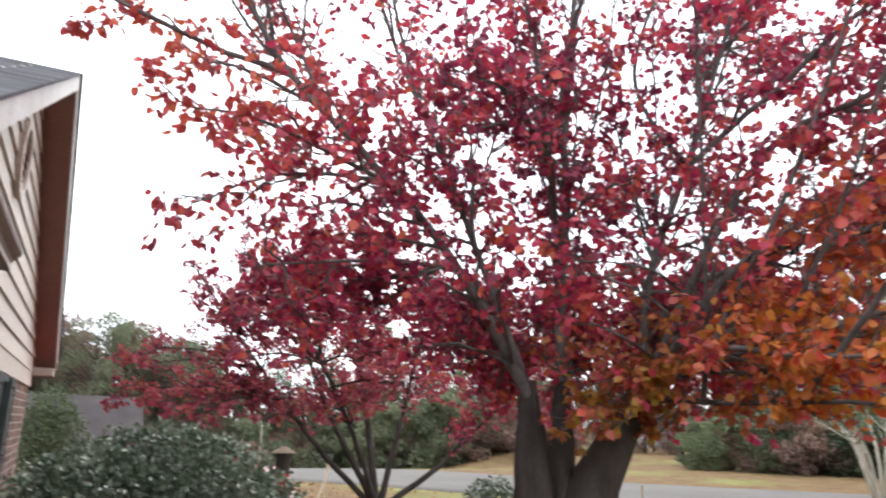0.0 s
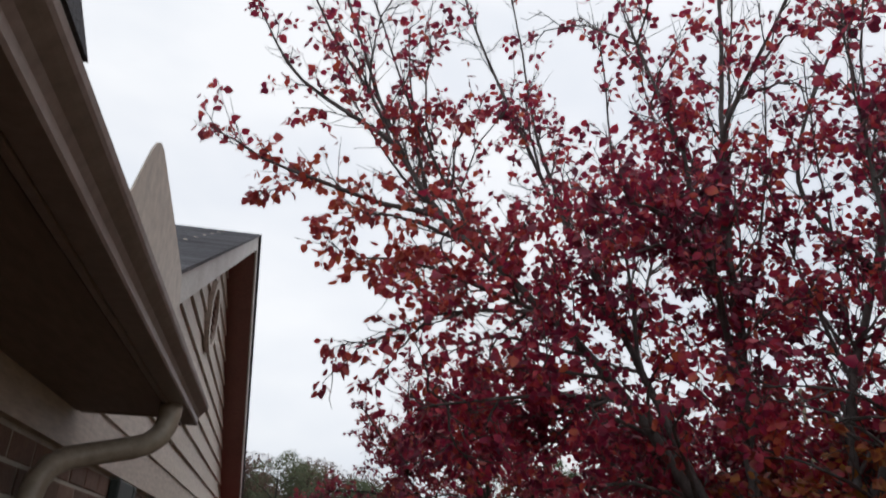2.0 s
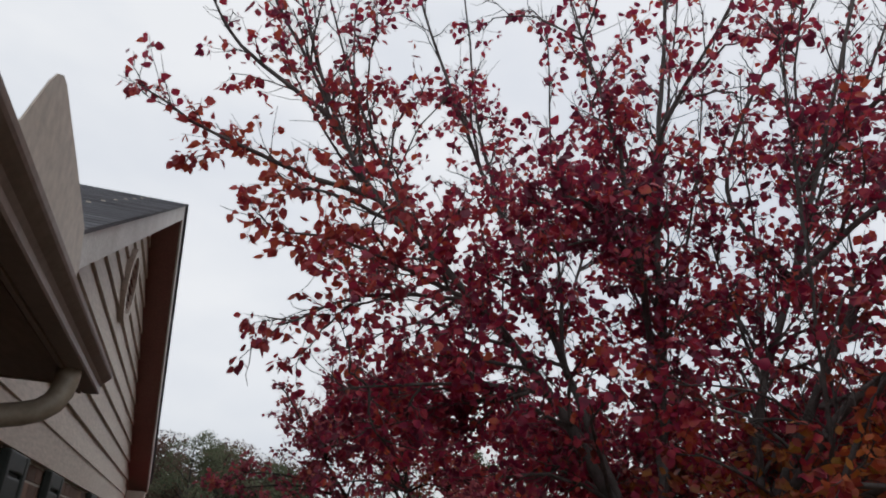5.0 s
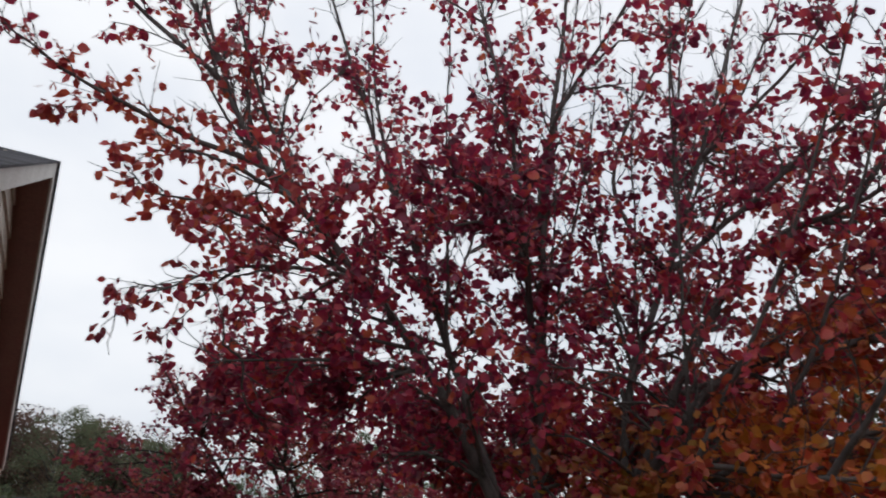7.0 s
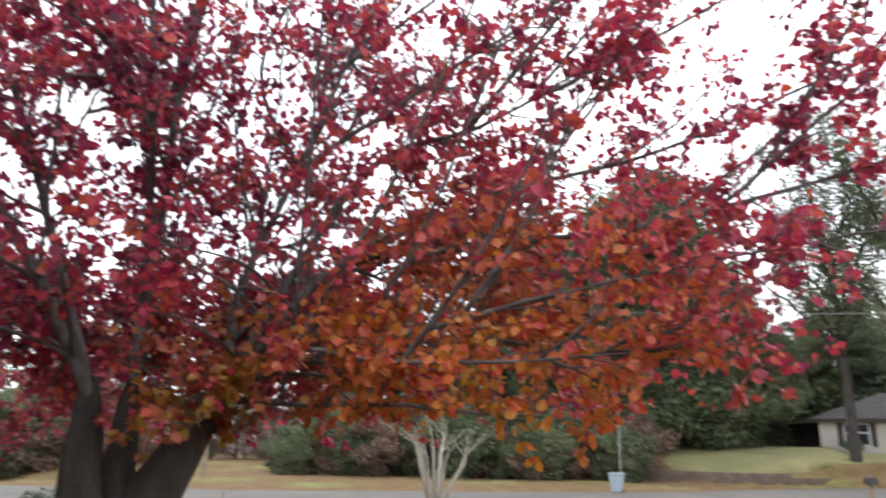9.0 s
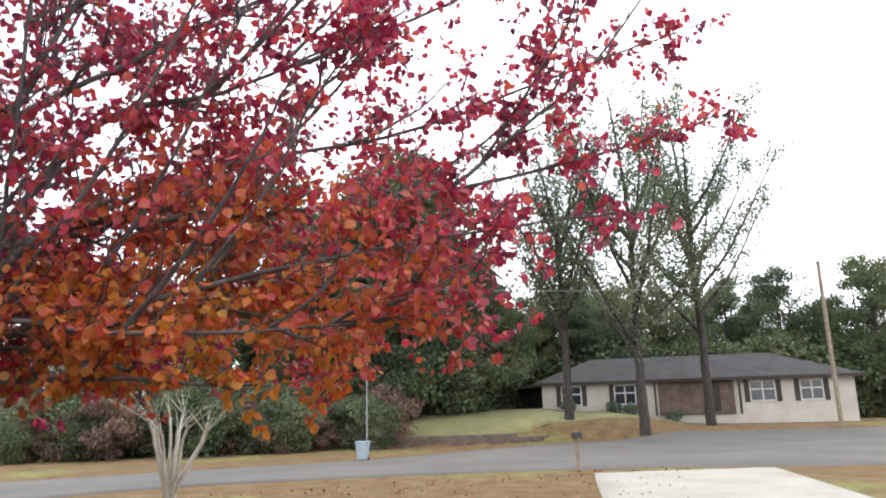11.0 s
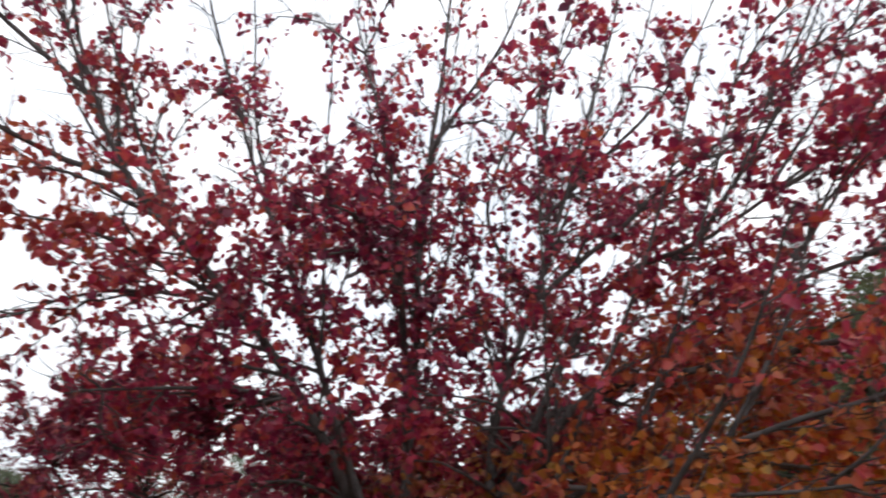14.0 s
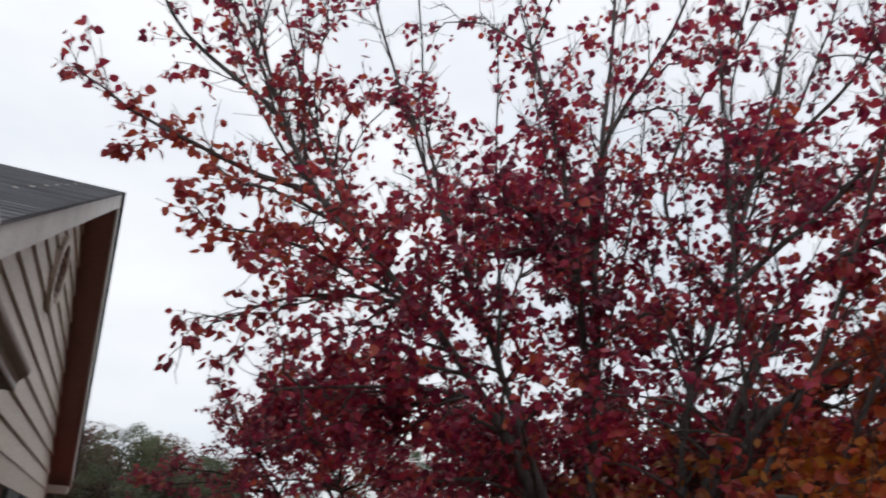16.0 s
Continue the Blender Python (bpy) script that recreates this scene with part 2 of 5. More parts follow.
GRASS = lawn_material()
GREEN_LAWN = surface("yellow_green_lawn", (0.145, 0.14, 0.06), (0.235, 0.215, 0.1), 0.5, 16, 0.95, 0.7, 0.03)
CONCRETE = surface("pale_driveway_concrete", (0.29, 0.265, 0.23), (0.38, 0.355, 0.31), 0.6, 40, 0.9, 0.3)
ASPHALT = surface("pale_worn_asphalt", (0.1, 0.092, 0.084), (0.142, 0.131, 0.12), 0.3, 60, 0.95, 0.3)
WINDOW_GLASS, _n, _l, _b = material("dark_window_glass", 0.05, 0.0, 0.6)
_b.inputs["Base Color"].default_value = (0.02, 0.025, 0.03, 1)
CREAM_BRICK = surface("cream_painted_brick", (0.45, 0.4, 0.35), (0.58, 0.53, 0.47), 0.8, 12, 0.9, 0.3)
FAR_ROOF = surface("charcoal_roof_shingles", (0.036, 0.034, 0.036), (0.062, 0.058, 0.06), 0.8, 14, 0.95, 0.3)
MAUVE_ROOF = surface("mauve_grey_roof_shingles", (0.036, 0.03, 0.031), (0.062, 0.052, 0.054), 0.8, 10, 0.95, 0.3)
DARK_BROWN = surface("dark_brown_paint", (0.03, 0.022, 0.018), (0.05, 0.038, 0.03), 3, 30, 0.6)
BLOCK = surface("brown_retaining_blocks", (0.085, 0.06, 0.048), (0.16, 0.12, 0.095), 2, 25, 0.95, 0.4, per_piece=0.2)
BIN_BLUE = surface("pale_blue_grey_plastic", (0.3, 0.37, 0.42), (0.38, 0.45, 0.5), 4, 30, 0.5, 0.05)
METAL = surface("dull_grey_metal", (0.3, 0.3, 0.3), (0.42, 0.42, 0.42), 5, 40, 0.45, 0.05, metallic=0.6)
DARK_METAL = surface("dark_metal", (0.03, 0.03, 0.034), (0.06, 0.06, 0.065), 5, 40, 0.5, 0.05)
TIMBER = surface("weathered_timber", (0.2, 0.15, 0.11), (0.33, 0.27, 0.2), 3, 40, 0.85, 0.3)
PALE_TIMBER = surface("pale_new_timber", (0.5, 0.42, 0.3), (0.62, 0.54, 0.4), 3, 40, 0.8, 0.2)
RED_PAINT = surface("red_car_paint", (0.33, 0.02, 0.03), (0.4, 0.028, 0.038), 1, 8, 0.25, 0.0, specular=0.6)
WHITE_PAINT = surface("white_car_paint", (0.74, 0.74, 0.75), (0.8, 0.8, 0.8), 1, 8, 0.3, 0.0, specular=0.6)
RUBBER = surface("black_rubber", (0.015, 0.015, 0.015), (0.03, 0.03, 0.03), 5, 50, 0.85, 0.2)
LITTER = leaf_material("fallen_brown_leaves", [(0.15, (0.14, 0.06, 0.03)), (0.5, (0.25, 0.12, 0.06)), (0.9, (0.36, 0.22, 0.11))], 0.8, 0.1)
# dark ground colour for the added strip that dims bounce under the eave
BOUNCE_DIMMER = surface("dark_bounce_dimming_ground", (0.03, 0.02, 0.014), (0.07, 0.048, 0.034), 4, 60, 0.95, 0.8, 0.03)

# ---- mesh helpers ----
def mesh(name, verts, faces, mat=None, smooth=False):
    me = bpy.data.meshes.new(name)
    me.from_pydata([tuple(v) for v in verts], [], faces)
    if mat:
        me.materials.append(mat)
    if smooth:
        me.polygons.foreach_set("use_smooth", [True] * len(me.polygons))
    me.update()
    return me


def part(name, data, mat, parent=None, label=""):
    """One mesh object under a thing or a part; data is a bmesh or a pair of vertices and faces."""
    if isinstance(data, bmesh.types.BMesh):
        me = bpy.data.meshes.new(name)
        bmesh.ops.recalc_face_normals(data, faces=data.faces)
        data.to_mesh(me)
        data.free()
        me.materials.append(mat)
    elif isinstance(data, bpy.types.Mesh):
        me = data
    else:
        me = mesh(name, data[0], data[1], mat)
    ob = new(name, me)
    if parent:
        ob.parent = parent
    if label:
        ob["label"] = label
    return ob


def box(bm, x0, x1, y0, y1, z0, z1, bevel=0.0):
    got = bmesh.ops.create_cube(bm, size=1, matrix=Matrix.Translation(((x0 + x1) / 2, (y0 + y1) / 2, (z0 + z1) / 2)) @ Matrix.Diagonal((x1 - x0, y1 - y0, z1 - z0, 1)))
    if bevel:
        edges = {e for v in got["verts"] for e in v.link_edges}
        bmesh.ops.bevel(bm, geom=list(edges), offset=bevel, segments=2, affect="EDGES", profile=0.6)
    return bm


def boxed(*size, bevel=0.0):
    return box(bmesh.new(), *size, bevel=bevel)


def rod(bm, a, b, r0, r1=None, sides=10):
    a, b = Vector(a), Vector(b)
    m = Matrix.Translation((a + b) / 2) @ (b - a).to_track_quat("Z", "Y").to_matrix().to_4x4()
    bmesh.ops.create_cone(bm, cap_ends=True, segments=sides, radius1=r0, radius2=r0 if r1 is None else r1, depth=(b - a).length, matrix=m)
    return bm


def prism(profile, axis, lo, hi):
    """A closed outline of (u, v) pushed along an axis: x takes (y, z), y takes (x, z), z takes (x, y)."""
    place = {"x": lambda u, v, w: (w, u, v), "y": lambda u, v, w: (u, w, v), "z": lambda u, v, w: (u, v, w)}[axis]
    bm = bmesh.new()
    ends = [[bm.verts.new(place(u, v, w)) for u, v in profile] for w in (lo, hi)]
    k = len(profile)
    for i in range(k):
        bm.faces.new((ends[0][i], ends[0][(i + 1) % k], ends[1][(i + 1) % k], ends[1][i]))
    bm.faces.new(ends[0])
    bm.faces.new(ends[1])
    return bm


def sweep(path, outline):
    """A closed outline of (u, v) carried along a path of points; u lies level, v upright to the path."""
    verts, faces, k = [], [], len(outline)
    for i, p in enumerate(path):
        p = Vector(p)
        d = (Vector(path[min(i + 1, len(path) - 1)]) - Vector(path[max(i - 1, 0)])).normalized()
        side = d.cross(Vector((0, 1, 0.001)))
        side.normalize()
        up = side.cross(d)
        verts += [p + side * u + up * v for u, v in outline]
    for i in range(len(path) - 1):
        faces += [(i * k + j, i * k + (j + 1) % k, (i + 1) * k + (j + 1) % k, (i + 1) * k + j) for j in range(k)]
    faces += [tuple(range(k))[::-1], tuple((len(path) - 1) * k + j for j in range(k))]
    return verts, faces


def thing(name, label, category, place=(0, 0, 0), group="", kind=""):
    ob = tagged(new(name), label, category, group, kind)
    ob.location = place
    return ob


def smoothstep(a, b, x):
    t = np.clip((x - a) / (b - a), 0, 1)
    return t * t * (3 - 2 * t)


def ground_z(x, y):
    """The lie of the land: level by the house, falling away beyond the street, and a raised lot across it."""
    drop = -3.2 * smoothstep(26, 60, y) * smoothstep(36, 16, x)
    t = np.clip((11.9 - y) / 8.0, 0, 1)
    s = (x - 39.3) * 0.853 + (y - 11.9) * 0.522 + 4.4 * t * (1 - t)
    lot = 1.6 * (1 - (1 - np.clip((x - 40.5) / 11.0, 0, 1)) ** 1.8) * (0.4 + 0.6 * smoothstep(-6.0, 1.5, y))
    raised = (0.3 * smoothstep(0.0, 0.5, s) * smoothstep(3.2, 5.0, y) + lot * smoothstep(0.0, 1.6, np.maximum(s, x - 43.0))) * smoothstep(17.5, 13.5, y)
    return drop + raised


# ---- ground and street ----
def build_ground():
    a = np.concatenate([np.linspace(-600, -40, 12), np.linspace(-30, 80, 111), np.linspace(100, 600, 11)])
    b = np.concatenate([np.linspace(-600, -40, 12), np.linspace(-30, 80, 111), np.linspace(100, 600, 11)])
    X, Y = np.meshgrid(a, b, indexing="ij")
    Z = ground_z(X, Y)
    n, k = X.shape
    verts = np.stack([X, Y, Z], -1).reshape(-1, 3)
    faces = [(i * k + j, (i + 1) * k + j, (i + 1) * k + j + 1, i * k + j + 1) for i in range(n - 1) for j in range(k - 1)]
    g = tagged(new("ground", mesh("ground", verts, faces, GRASS, True)), "dry tan winter lawn with green patches", "ground", kind="structure")
    return g


def ribbon(name, left, right, mat, lift, label, category):
    """A paved strip between two lines of (x, y), draped on the ground."""
    verts, faces = [], []
    steps = 40
    cols = 10

    def along(line, t):
        s = t * (len(line) - 1)
        i = min(int(s), len(line) - 2)
        p = [Vector(line[min(max(i + d, 0), len(line) - 1)]) for d in (-1, 0, 1, 2)]
        u = s - i
        return 0.5 * ((2 * p[1]) + (p[2] - p[0]) * u + (2 * p[0] - 5 * p[1] + 4 * p[2] - p[3]) * u * u + (3 * p[1] - p[0] - 3 * p[2] + p[3]) * u ** 3)
    for i in range(steps + 1):
        a, b = along(left, i / steps), along(right, i / steps)
        for j in range(cols + 1):
            q = a.lerp(b, (0.0, 0.006)[j] if j < 2 else (0.994, 1.0)[j - cols + 1] if j > cols - 2 else (j - 1) / (cols - 2))
            verts.append((q.x, q.y, float(ground_z(q.x, q.y)) + (lift if 0 < j < cols else -0.12)))
    for i in range(steps):
        for j in range(cols):
            k = i * (cols + 1) + j
            faces.append((k, k + 1, k + cols + 2, k + cols + 1))
    return tagged(new(name, mesh(name, verts, faces, mat, True)), label, category, kind="structure")


ground = build_ground()
road = ribbon("road", [(-6, 34), (4, 25), (11.7, 15.4), (17.5, 11.4), (21.0, 5.5), (22.4, 1.5), (23.2, -3), (23.5, -12), (23, -30)],
              [(0, 44), (10, 31), (17.0, 20.5), (22.6, 14.9), (28.5, 9.4), (36, 5.6), (42.5, 1.2), (45, -8), (46, -30)], ASPHALT, 0.03, "pale grey worn asphalt street", "road")
far_lawn = ribbon("far_lawn", [(39.9, 12.2), (40.2, 10.2), (41.0, 8.4), (42.8, 6.0), (45.2, 3.4), (49.2, -3.0), (54, -10)],
                  [(51.4, 13.4), (51.4, 11.0), (51.4, 9.0), (51.5, 6.0), (51.5, 2.0), (51.7, -4.0), (55, -11)], GREEN_LAWN, 0.03, "yellow-green raised lawn across the street", "lawn")
driveway = ribbon("driveway", [(20.9, 0.75), (17.0, 0.5), (12.0, 0.1), (6.0, -1.0)], [(22.6, -4.2), (17.0, -4.4), (12.0, -4.6), (6.0, -5.0)], CONCRETE, 0.045, "pale concrete driveway meeting the street", "driveway")
# unseen strip, added so less light bounces up to soffit, gutter and leaves
bounce_dimming_strip = ribbon("bounce_dimming_strip", [(-0.75, -6), (-0.75, -2), (-0.75, 2), (-0.75, 6), (-0.75, 12.8)], [(1.5, -6), (1.5, -2), (1.5, 2), (1.7, 6), (2.2, 12.8)], BOUNCE_DIMMER, 0.02, "added unseen dark strip along the house that cuts ground bounce", "mulch")

# ---- the house beside the camera ----
WALL_X, EAVE_X, EAVE_Z, SOFFIT_Z = -0.757, -0.235, 2.42, 2.33
FRIEZE_Z, GABLE_Y, PITCH, RAKE_X = 2.177, 7.79, 0.487, -0.42
RIDGE_Z, HALF = 5.225, 5.33


def build_house():
    house = thing("brick_house", "single-storey house of brown brick with beige siding and grey shingles", "house")
    end = GABLE_Y + HALF - 0.2
    # wall: a mortar core faced with bricks further down
    wall = part("wall", boxed(WALL_X - 0.25, WALL_X - 0.0045, -6, end, 0, FRIEZE_Z), MORTAR, house, "brown-red brick wall")
    # siding of the gable, in overlapping boards
    rise = 0.22
    for i in range(14):
        z0 = FRIEZE_Z + i * rise
        z1 = z0 + rise + 0.012
        reach = (RIDGE_Z - 0.14 - z0) / PITCH
        y0, y1 = max(GABLE_Y - reach, -6.0), min(GABLE_Y + reach, end)
        if i < 1:
            y0 = -6.0
        if i:
            y0, y1 = y0 + 0.12, y1 - 0.12
        if y1 - y0 < 0.2:
            break
        t0, t1 = (0.036, 0.012) if i else (0.03, 0.026)
        cuts = [y0, 3.5, y1] if i == 0 else [y0, y1]
        for c0, c1 in zip(cuts, cuts[1:]):
            part("siding_board", prism([(WALL_X - 0.02, z0), (WALL_X + t0, z0), (WALL_X + t1 - 0.004, z1), (WALL_X - 0.02, z1)], "y", c0 + 0.002, c1 - 0.002), SIDING, wall)
    # eave: soffit, fascia, gutter
    part("soffit", boxed(WALL_X - 0.01, -0.362, -6, 3.2, SOFFIT_Z, SOFFIT_Z + 0.02, bevel=0.002), SOFFIT_PAINT, house, "brown-tan soffit board")
    part("soffit_end", boxed(WALL_X + 0.04, EAVE_X - 0.117, 3.2, 3.222, SOFFIT_Z - 0.004, EAVE_Z + 0.02, bevel=0.002), SOFFIT_PAINT, house)
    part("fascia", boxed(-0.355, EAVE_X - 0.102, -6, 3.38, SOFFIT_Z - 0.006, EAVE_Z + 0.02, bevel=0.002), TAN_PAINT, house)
    gx, gz = EAVE_X, EAVE_Z
    outline = [(gx - 0.1, gz), (gx - 0.1, gz - 0.09), (gx - 0.04, gz - 0.09), (gx - 0.036, gz - 0.083), (gx - 0.038, gz - 0.06), (gx - 0.03, gz - 0.045), (gx - 0.016, gz - 0.032),
               (gx - 0.006, gz - 0.022), (gx - 0.002, gz - 0.014), (gx, gz), (gx - 0.004, gz + 0.002), (gx - 0.012, gz), (gx - 0.008, gz - 0.012), (gx - 0.04, gz - 0.05), (gx - 0.044, gz - 0.083), (gx - 0.096, gz - 0.083), (gx - 0.096, gz)]
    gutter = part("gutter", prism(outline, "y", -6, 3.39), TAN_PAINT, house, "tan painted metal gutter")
    part("end_cap", prism([outline[i] for i in (0, 1, 2, 3, 4, 5, 6, 7, 8, 9)], "y", 3.388, 3.394), TAN_PAINT, gutter)
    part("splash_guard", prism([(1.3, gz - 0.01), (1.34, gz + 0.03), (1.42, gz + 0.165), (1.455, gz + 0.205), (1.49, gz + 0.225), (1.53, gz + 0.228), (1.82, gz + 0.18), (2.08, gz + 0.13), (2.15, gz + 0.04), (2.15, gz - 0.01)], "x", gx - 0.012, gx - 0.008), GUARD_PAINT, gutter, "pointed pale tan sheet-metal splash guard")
    # downspout
    path = [(-0.328, 2.93, 2.345), (-0.328, 2.93, 2.29), (-0.335, 2.925, 2.245), (-0.352, 2.915, 2.205), (-0.385, 2.905, 2.175), (-0.43, 2.9, 2.158), (-0.57, 2.87, 2.122),
            (-0.63, 2.83, 2.1), (-0.665, 2.78, 2.065), (-0.685, 2.75, 2.015), (-0.695, 2.74, 1.95), (-0.695, 2.74, 0.1)]
    spout = part("downspout", sweep(path, [(0.042 * math.cos(a), 0.042 * math.sin(a)) for a in np.linspace(0, 2 * math.pi, 14, endpoint=False)]), SPOUT_PAINT, house, "pale tan metal downspout with two elbows")
    spout.data.polygons.foreach_set("use_smooth", [True] * len(spout.data.polygons))
    # gable: rake boards, rake soffits, end return
    for sign, low in ((-1, 2.96), (1, GABLE_Y + HALF)):
        def line(y, down):
            return (y, RIDGE_Z - abs(GABLE_Y - y) * PITCH - down)
        part("rake_board", prism([line(GABLE_Y, 0), line(low, 0), line(low, 0.175), line(GABLE_Y, 0.175)], "x", RAKE_X - 0.02, RAKE_X), WHITE_TRIM, house, "weathered white rake board")
        near = 3.6 if sign < 0 else low
        part("rake_soffit", prism([line(GABLE_Y, 0.14), line(near, 0.14), line(near, 0.155), line(GABLE_Y, 0.155)], "x", WALL_X - 0.02, RAKE_X - 0.021), BROWN_PAINT, house, "brown painted soffit under the gable overhang")
    z_low = RIDGE_Z - HALF * PITCH
    part("eave_return", boxed(WALL_X + 0.035, RAKE_X - 0.022, end - 0.1, GABLE_Y + HALF - 0.01, z_low - 0.27, z_low - 0.158, bevel=0.004), SIDING, house)
    # roofs
    part("roof", prism([(GABLE_Y, RIDGE_Z + 0.02), (GABLE_Y + HALF + 0.05, RIDGE_Z + 0.02 - (HALF + 0.05) * PITCH), (GABLE_Y + HALF + 0.05, RIDGE_Z - (HALF + 0.05) * PITCH + 0.004), (GABLE_Y, RIDGE_Z + 0.004)], "x", -6, RAKE_X + 0.03), SHINGLE, house)
    part("roof", prism([(GABLE_Y, RIDGE_Z + 0.02), (2.75, RIDGE_Z + 0.02 - (GABLE_Y - 2.75) * PITCH), (2.75, RIDGE_Z - (GABLE_Y - 2.75) * PITCH), (GABLE_Y, RIDGE_Z + 0.004)], "x", -6, RAKE_X + 0.025), SHINGLE, house)
    part("roof", prism([(EAVE_X - 0.09, EAVE_Z + 0.04), (-6, EAVE_Z + 0.04 + 5.67 * PITCH), (-6, EAVE_Z + 5.67 * PITCH), (EAVE_X - 0.09, EAVE_Z + 0.022)], "y", -6, 2.9), SHINGLE, house)
    # shingle courses on the slope that is seen
    for i in range(33):
        y0 = GABLE_Y - 0.06 - i * 0.145
        z0 = RIDGE_Z + 0.022 - (GABLE_Y - y0) * PITCH
        part("shingle_course", prism([(y0, z0), (y0 - 0.15, z0 - 0.15 * PITCH + 0.004), (y0 - 0.15, z0 - 0.15 * PITCH), (y0, z0 - 0.004)], "x", -3.4, RAKE_X + 0.028), SHINGLE, house)
    # round gable vent with slats
    ring, cy, cz = bmesh.new(), 7.14, 4.0
    seg = 28
    rings = []
    for r, x in ((0.36, WALL_X + 0.02), (0.36, WALL_X + 0.075), (0.28, WALL_X + 0.075), (0.28, WALL_X + 0.02)):
        rings.append([ring.verts.new((x, cy + r * math.cos(2 * math.pi * k / seg), cz + r * math.sin(2 * math.pi * k / seg))) for k in range(seg)])
    for a, b in zip(rings, rings[1:] + rings[:1]):
        for k in range(seg):
            ring.faces.new((a[k], a[(k + 1) % seg], b[(k + 1) % seg], b[k]))
    vent = part("gable_vent", ring, SIDING, house, "round louvred gable vent")
    for k in range(7):
        z = cz - 0.23 + k * 0.077
        half = 0.28 * math.sqrt(max(0.0, 1 - ((z - cz) / 0.28) ** 2))
        part("slat", prism([(WALL_X + 0.02, z + 0.03), (WALL_X + 0.05, z - 0.012), (WALL_X + 0.054, z - 0.008), (WALL_X + 0.024, z + 0.034)], "y", cy - half, cy + half), BROWN_PAINT, vent)
    # dark raised-panel shutters on the brick, and a window between the further pair
    top = FRIEZE_Z - 0.015
    for y0, y1 in ((4.22, 4.74), (5.55, 6.12), (8.08, 8.6), (9.5, 10.02)):
        shutter = part("shutter", boxed(WALL_X + 0.005, WALL_X + 0.03, y0 + 0.03, y1 - 0.03, 0.6, top - 0.03), DARK_SHUTTER, house, "dark green raised-panel shutter")
        for p0, p1 in ((y0, y0 + 0.075), (y1 - 0.075, y1)):
            part("stile", boxed(WALL_X + 0.004, WALL_X + 0.058, p0, p1, 0.56, top, bevel=0.012), DARK_SHUTTER, shutter)
        for z0, z1 in ((0.56, 0.68), (1.3, 1.4), (top - 0.1, top)):
            part("rail", boxed(WALL_X + 0.0045, WALL_X + 0.054, y0 + 0.076, y1 - 0.076, z0, z1, bevel=0.01), DARK_SHUTTER, shutter)
        for z0, z1 in ((0.7, 1.28), (1.42, top - 0.12)):
            part("raised_panel", boxed(WALL_X + 0.02, WALL_X + 0.05, y0 + 0.095, y1 - 0.095, z0, z1, bevel=0.014), DARK_SHUTTER, shutter)
    part("trim_strip", boxed(WALL_X + 0.004, WALL_X + 0.02, 4.8, 4.85, 0.6, top - 0.12, bevel=0.004), WHITE_TRIM, house, "narrow pale vertical trim strip")
    window = part("window", boxed(WALL_X + 0.004, WALL_X + 0.01, 8.66, 9.44, 0.66, top - 0.06), WINDOW_GLASS, house, "dark window between shutters")
    for y0, y1, z0, z1 in ((8.61, 8.66, 0.6, top), (9.44, 9.49, 0.6, top), (8.661, 9.439, 0.6, 0.66), (8.661, 9.439, 1.34, 1.39), (8.661, 9.439, top - 0.06, top)):
        part("frame", boxed(WALL_X + 0.0045, WALL_X + 0.024, y0, y1, z0, z1, bevel=0.003), DARK_SHUTTER, window)
    # a second gable roof that rises behind the camera, seen over the gutter
    part("porch_roof", prism([(0.915, EAVE_Z + 0.006), (-6, EAVE_Z + 0.006 + 6.915 * PITCH), (-6, EAVE_Z + 0.004)], "x", -0.62, EAVE_X + 0.004), SHINGLE, house, "grey shingle edge of the porch roof")
    return house, wall


house, wall = build_house()

# ---- trees ----
def tube(verts, faces, pts, radii, sides):
    """Adds a tapering tube along points to the lists."""
    base = len(verts)
    ref = Vector((0.31, 0.77, 0.55))
    for i, p in enumerate(pts):
        d = (pts[min(i + 1, len(pts) - 1)] - pts[max(i - 1, 0)]).normalized()
        u = d.cross(ref).normalized()
        v = d.cross(u)
        for k in range(sides):
            a = 2 * math.pi * k / sides
            verts.append(p + (u * math.cos(a) + v * math.sin(a)) * radii[i])
    for i in range(len(pts) - 1):
        for k in range(sides):
            faces.append((base + i * sides + k, base + i * sides + (k + 1) % sides, base + (i + 1) * sides + (k + 1) % sides, base + (i + 1) * sides + k))
    return base


def bend(rng, a, b, lift, wobble, steps):
    """A branch line from a to b that bows by lift and wanders a little."""
    a, b = Vector(a), Vector(b)
    pts = []
    w = Vector((0, 0, 0))
    for i in range(steps + 1):
        t = i / steps
        p = a.lerp(b, t) + Vector((0, 0, lift * 4 * t * (1 - t)))
        if 0 < i:
            w = w + Vector((rng.gauss(0, 1), rng.gauss(0, 1), rng.gauss(0, 1))) * wobble
        pts.append(p + w * (t * 0.7 + 0.3))
    return pts


LEAF = np.array([(0, 0, 0), (-0.42, 0.34, 0.12), (0.42, 0.34, 0.12), (-0.33, 0.7, 0.07), (0.33, 0.7, 0.07), (0, 1.05, -0.12), (0, 0.4, 0.0)])
LEAF_FACES = [(0, 6, 1), (0, 2, 6), (6, 3, 1), (6, 2, 4), (6, 5, 3), (6, 4, 5)]


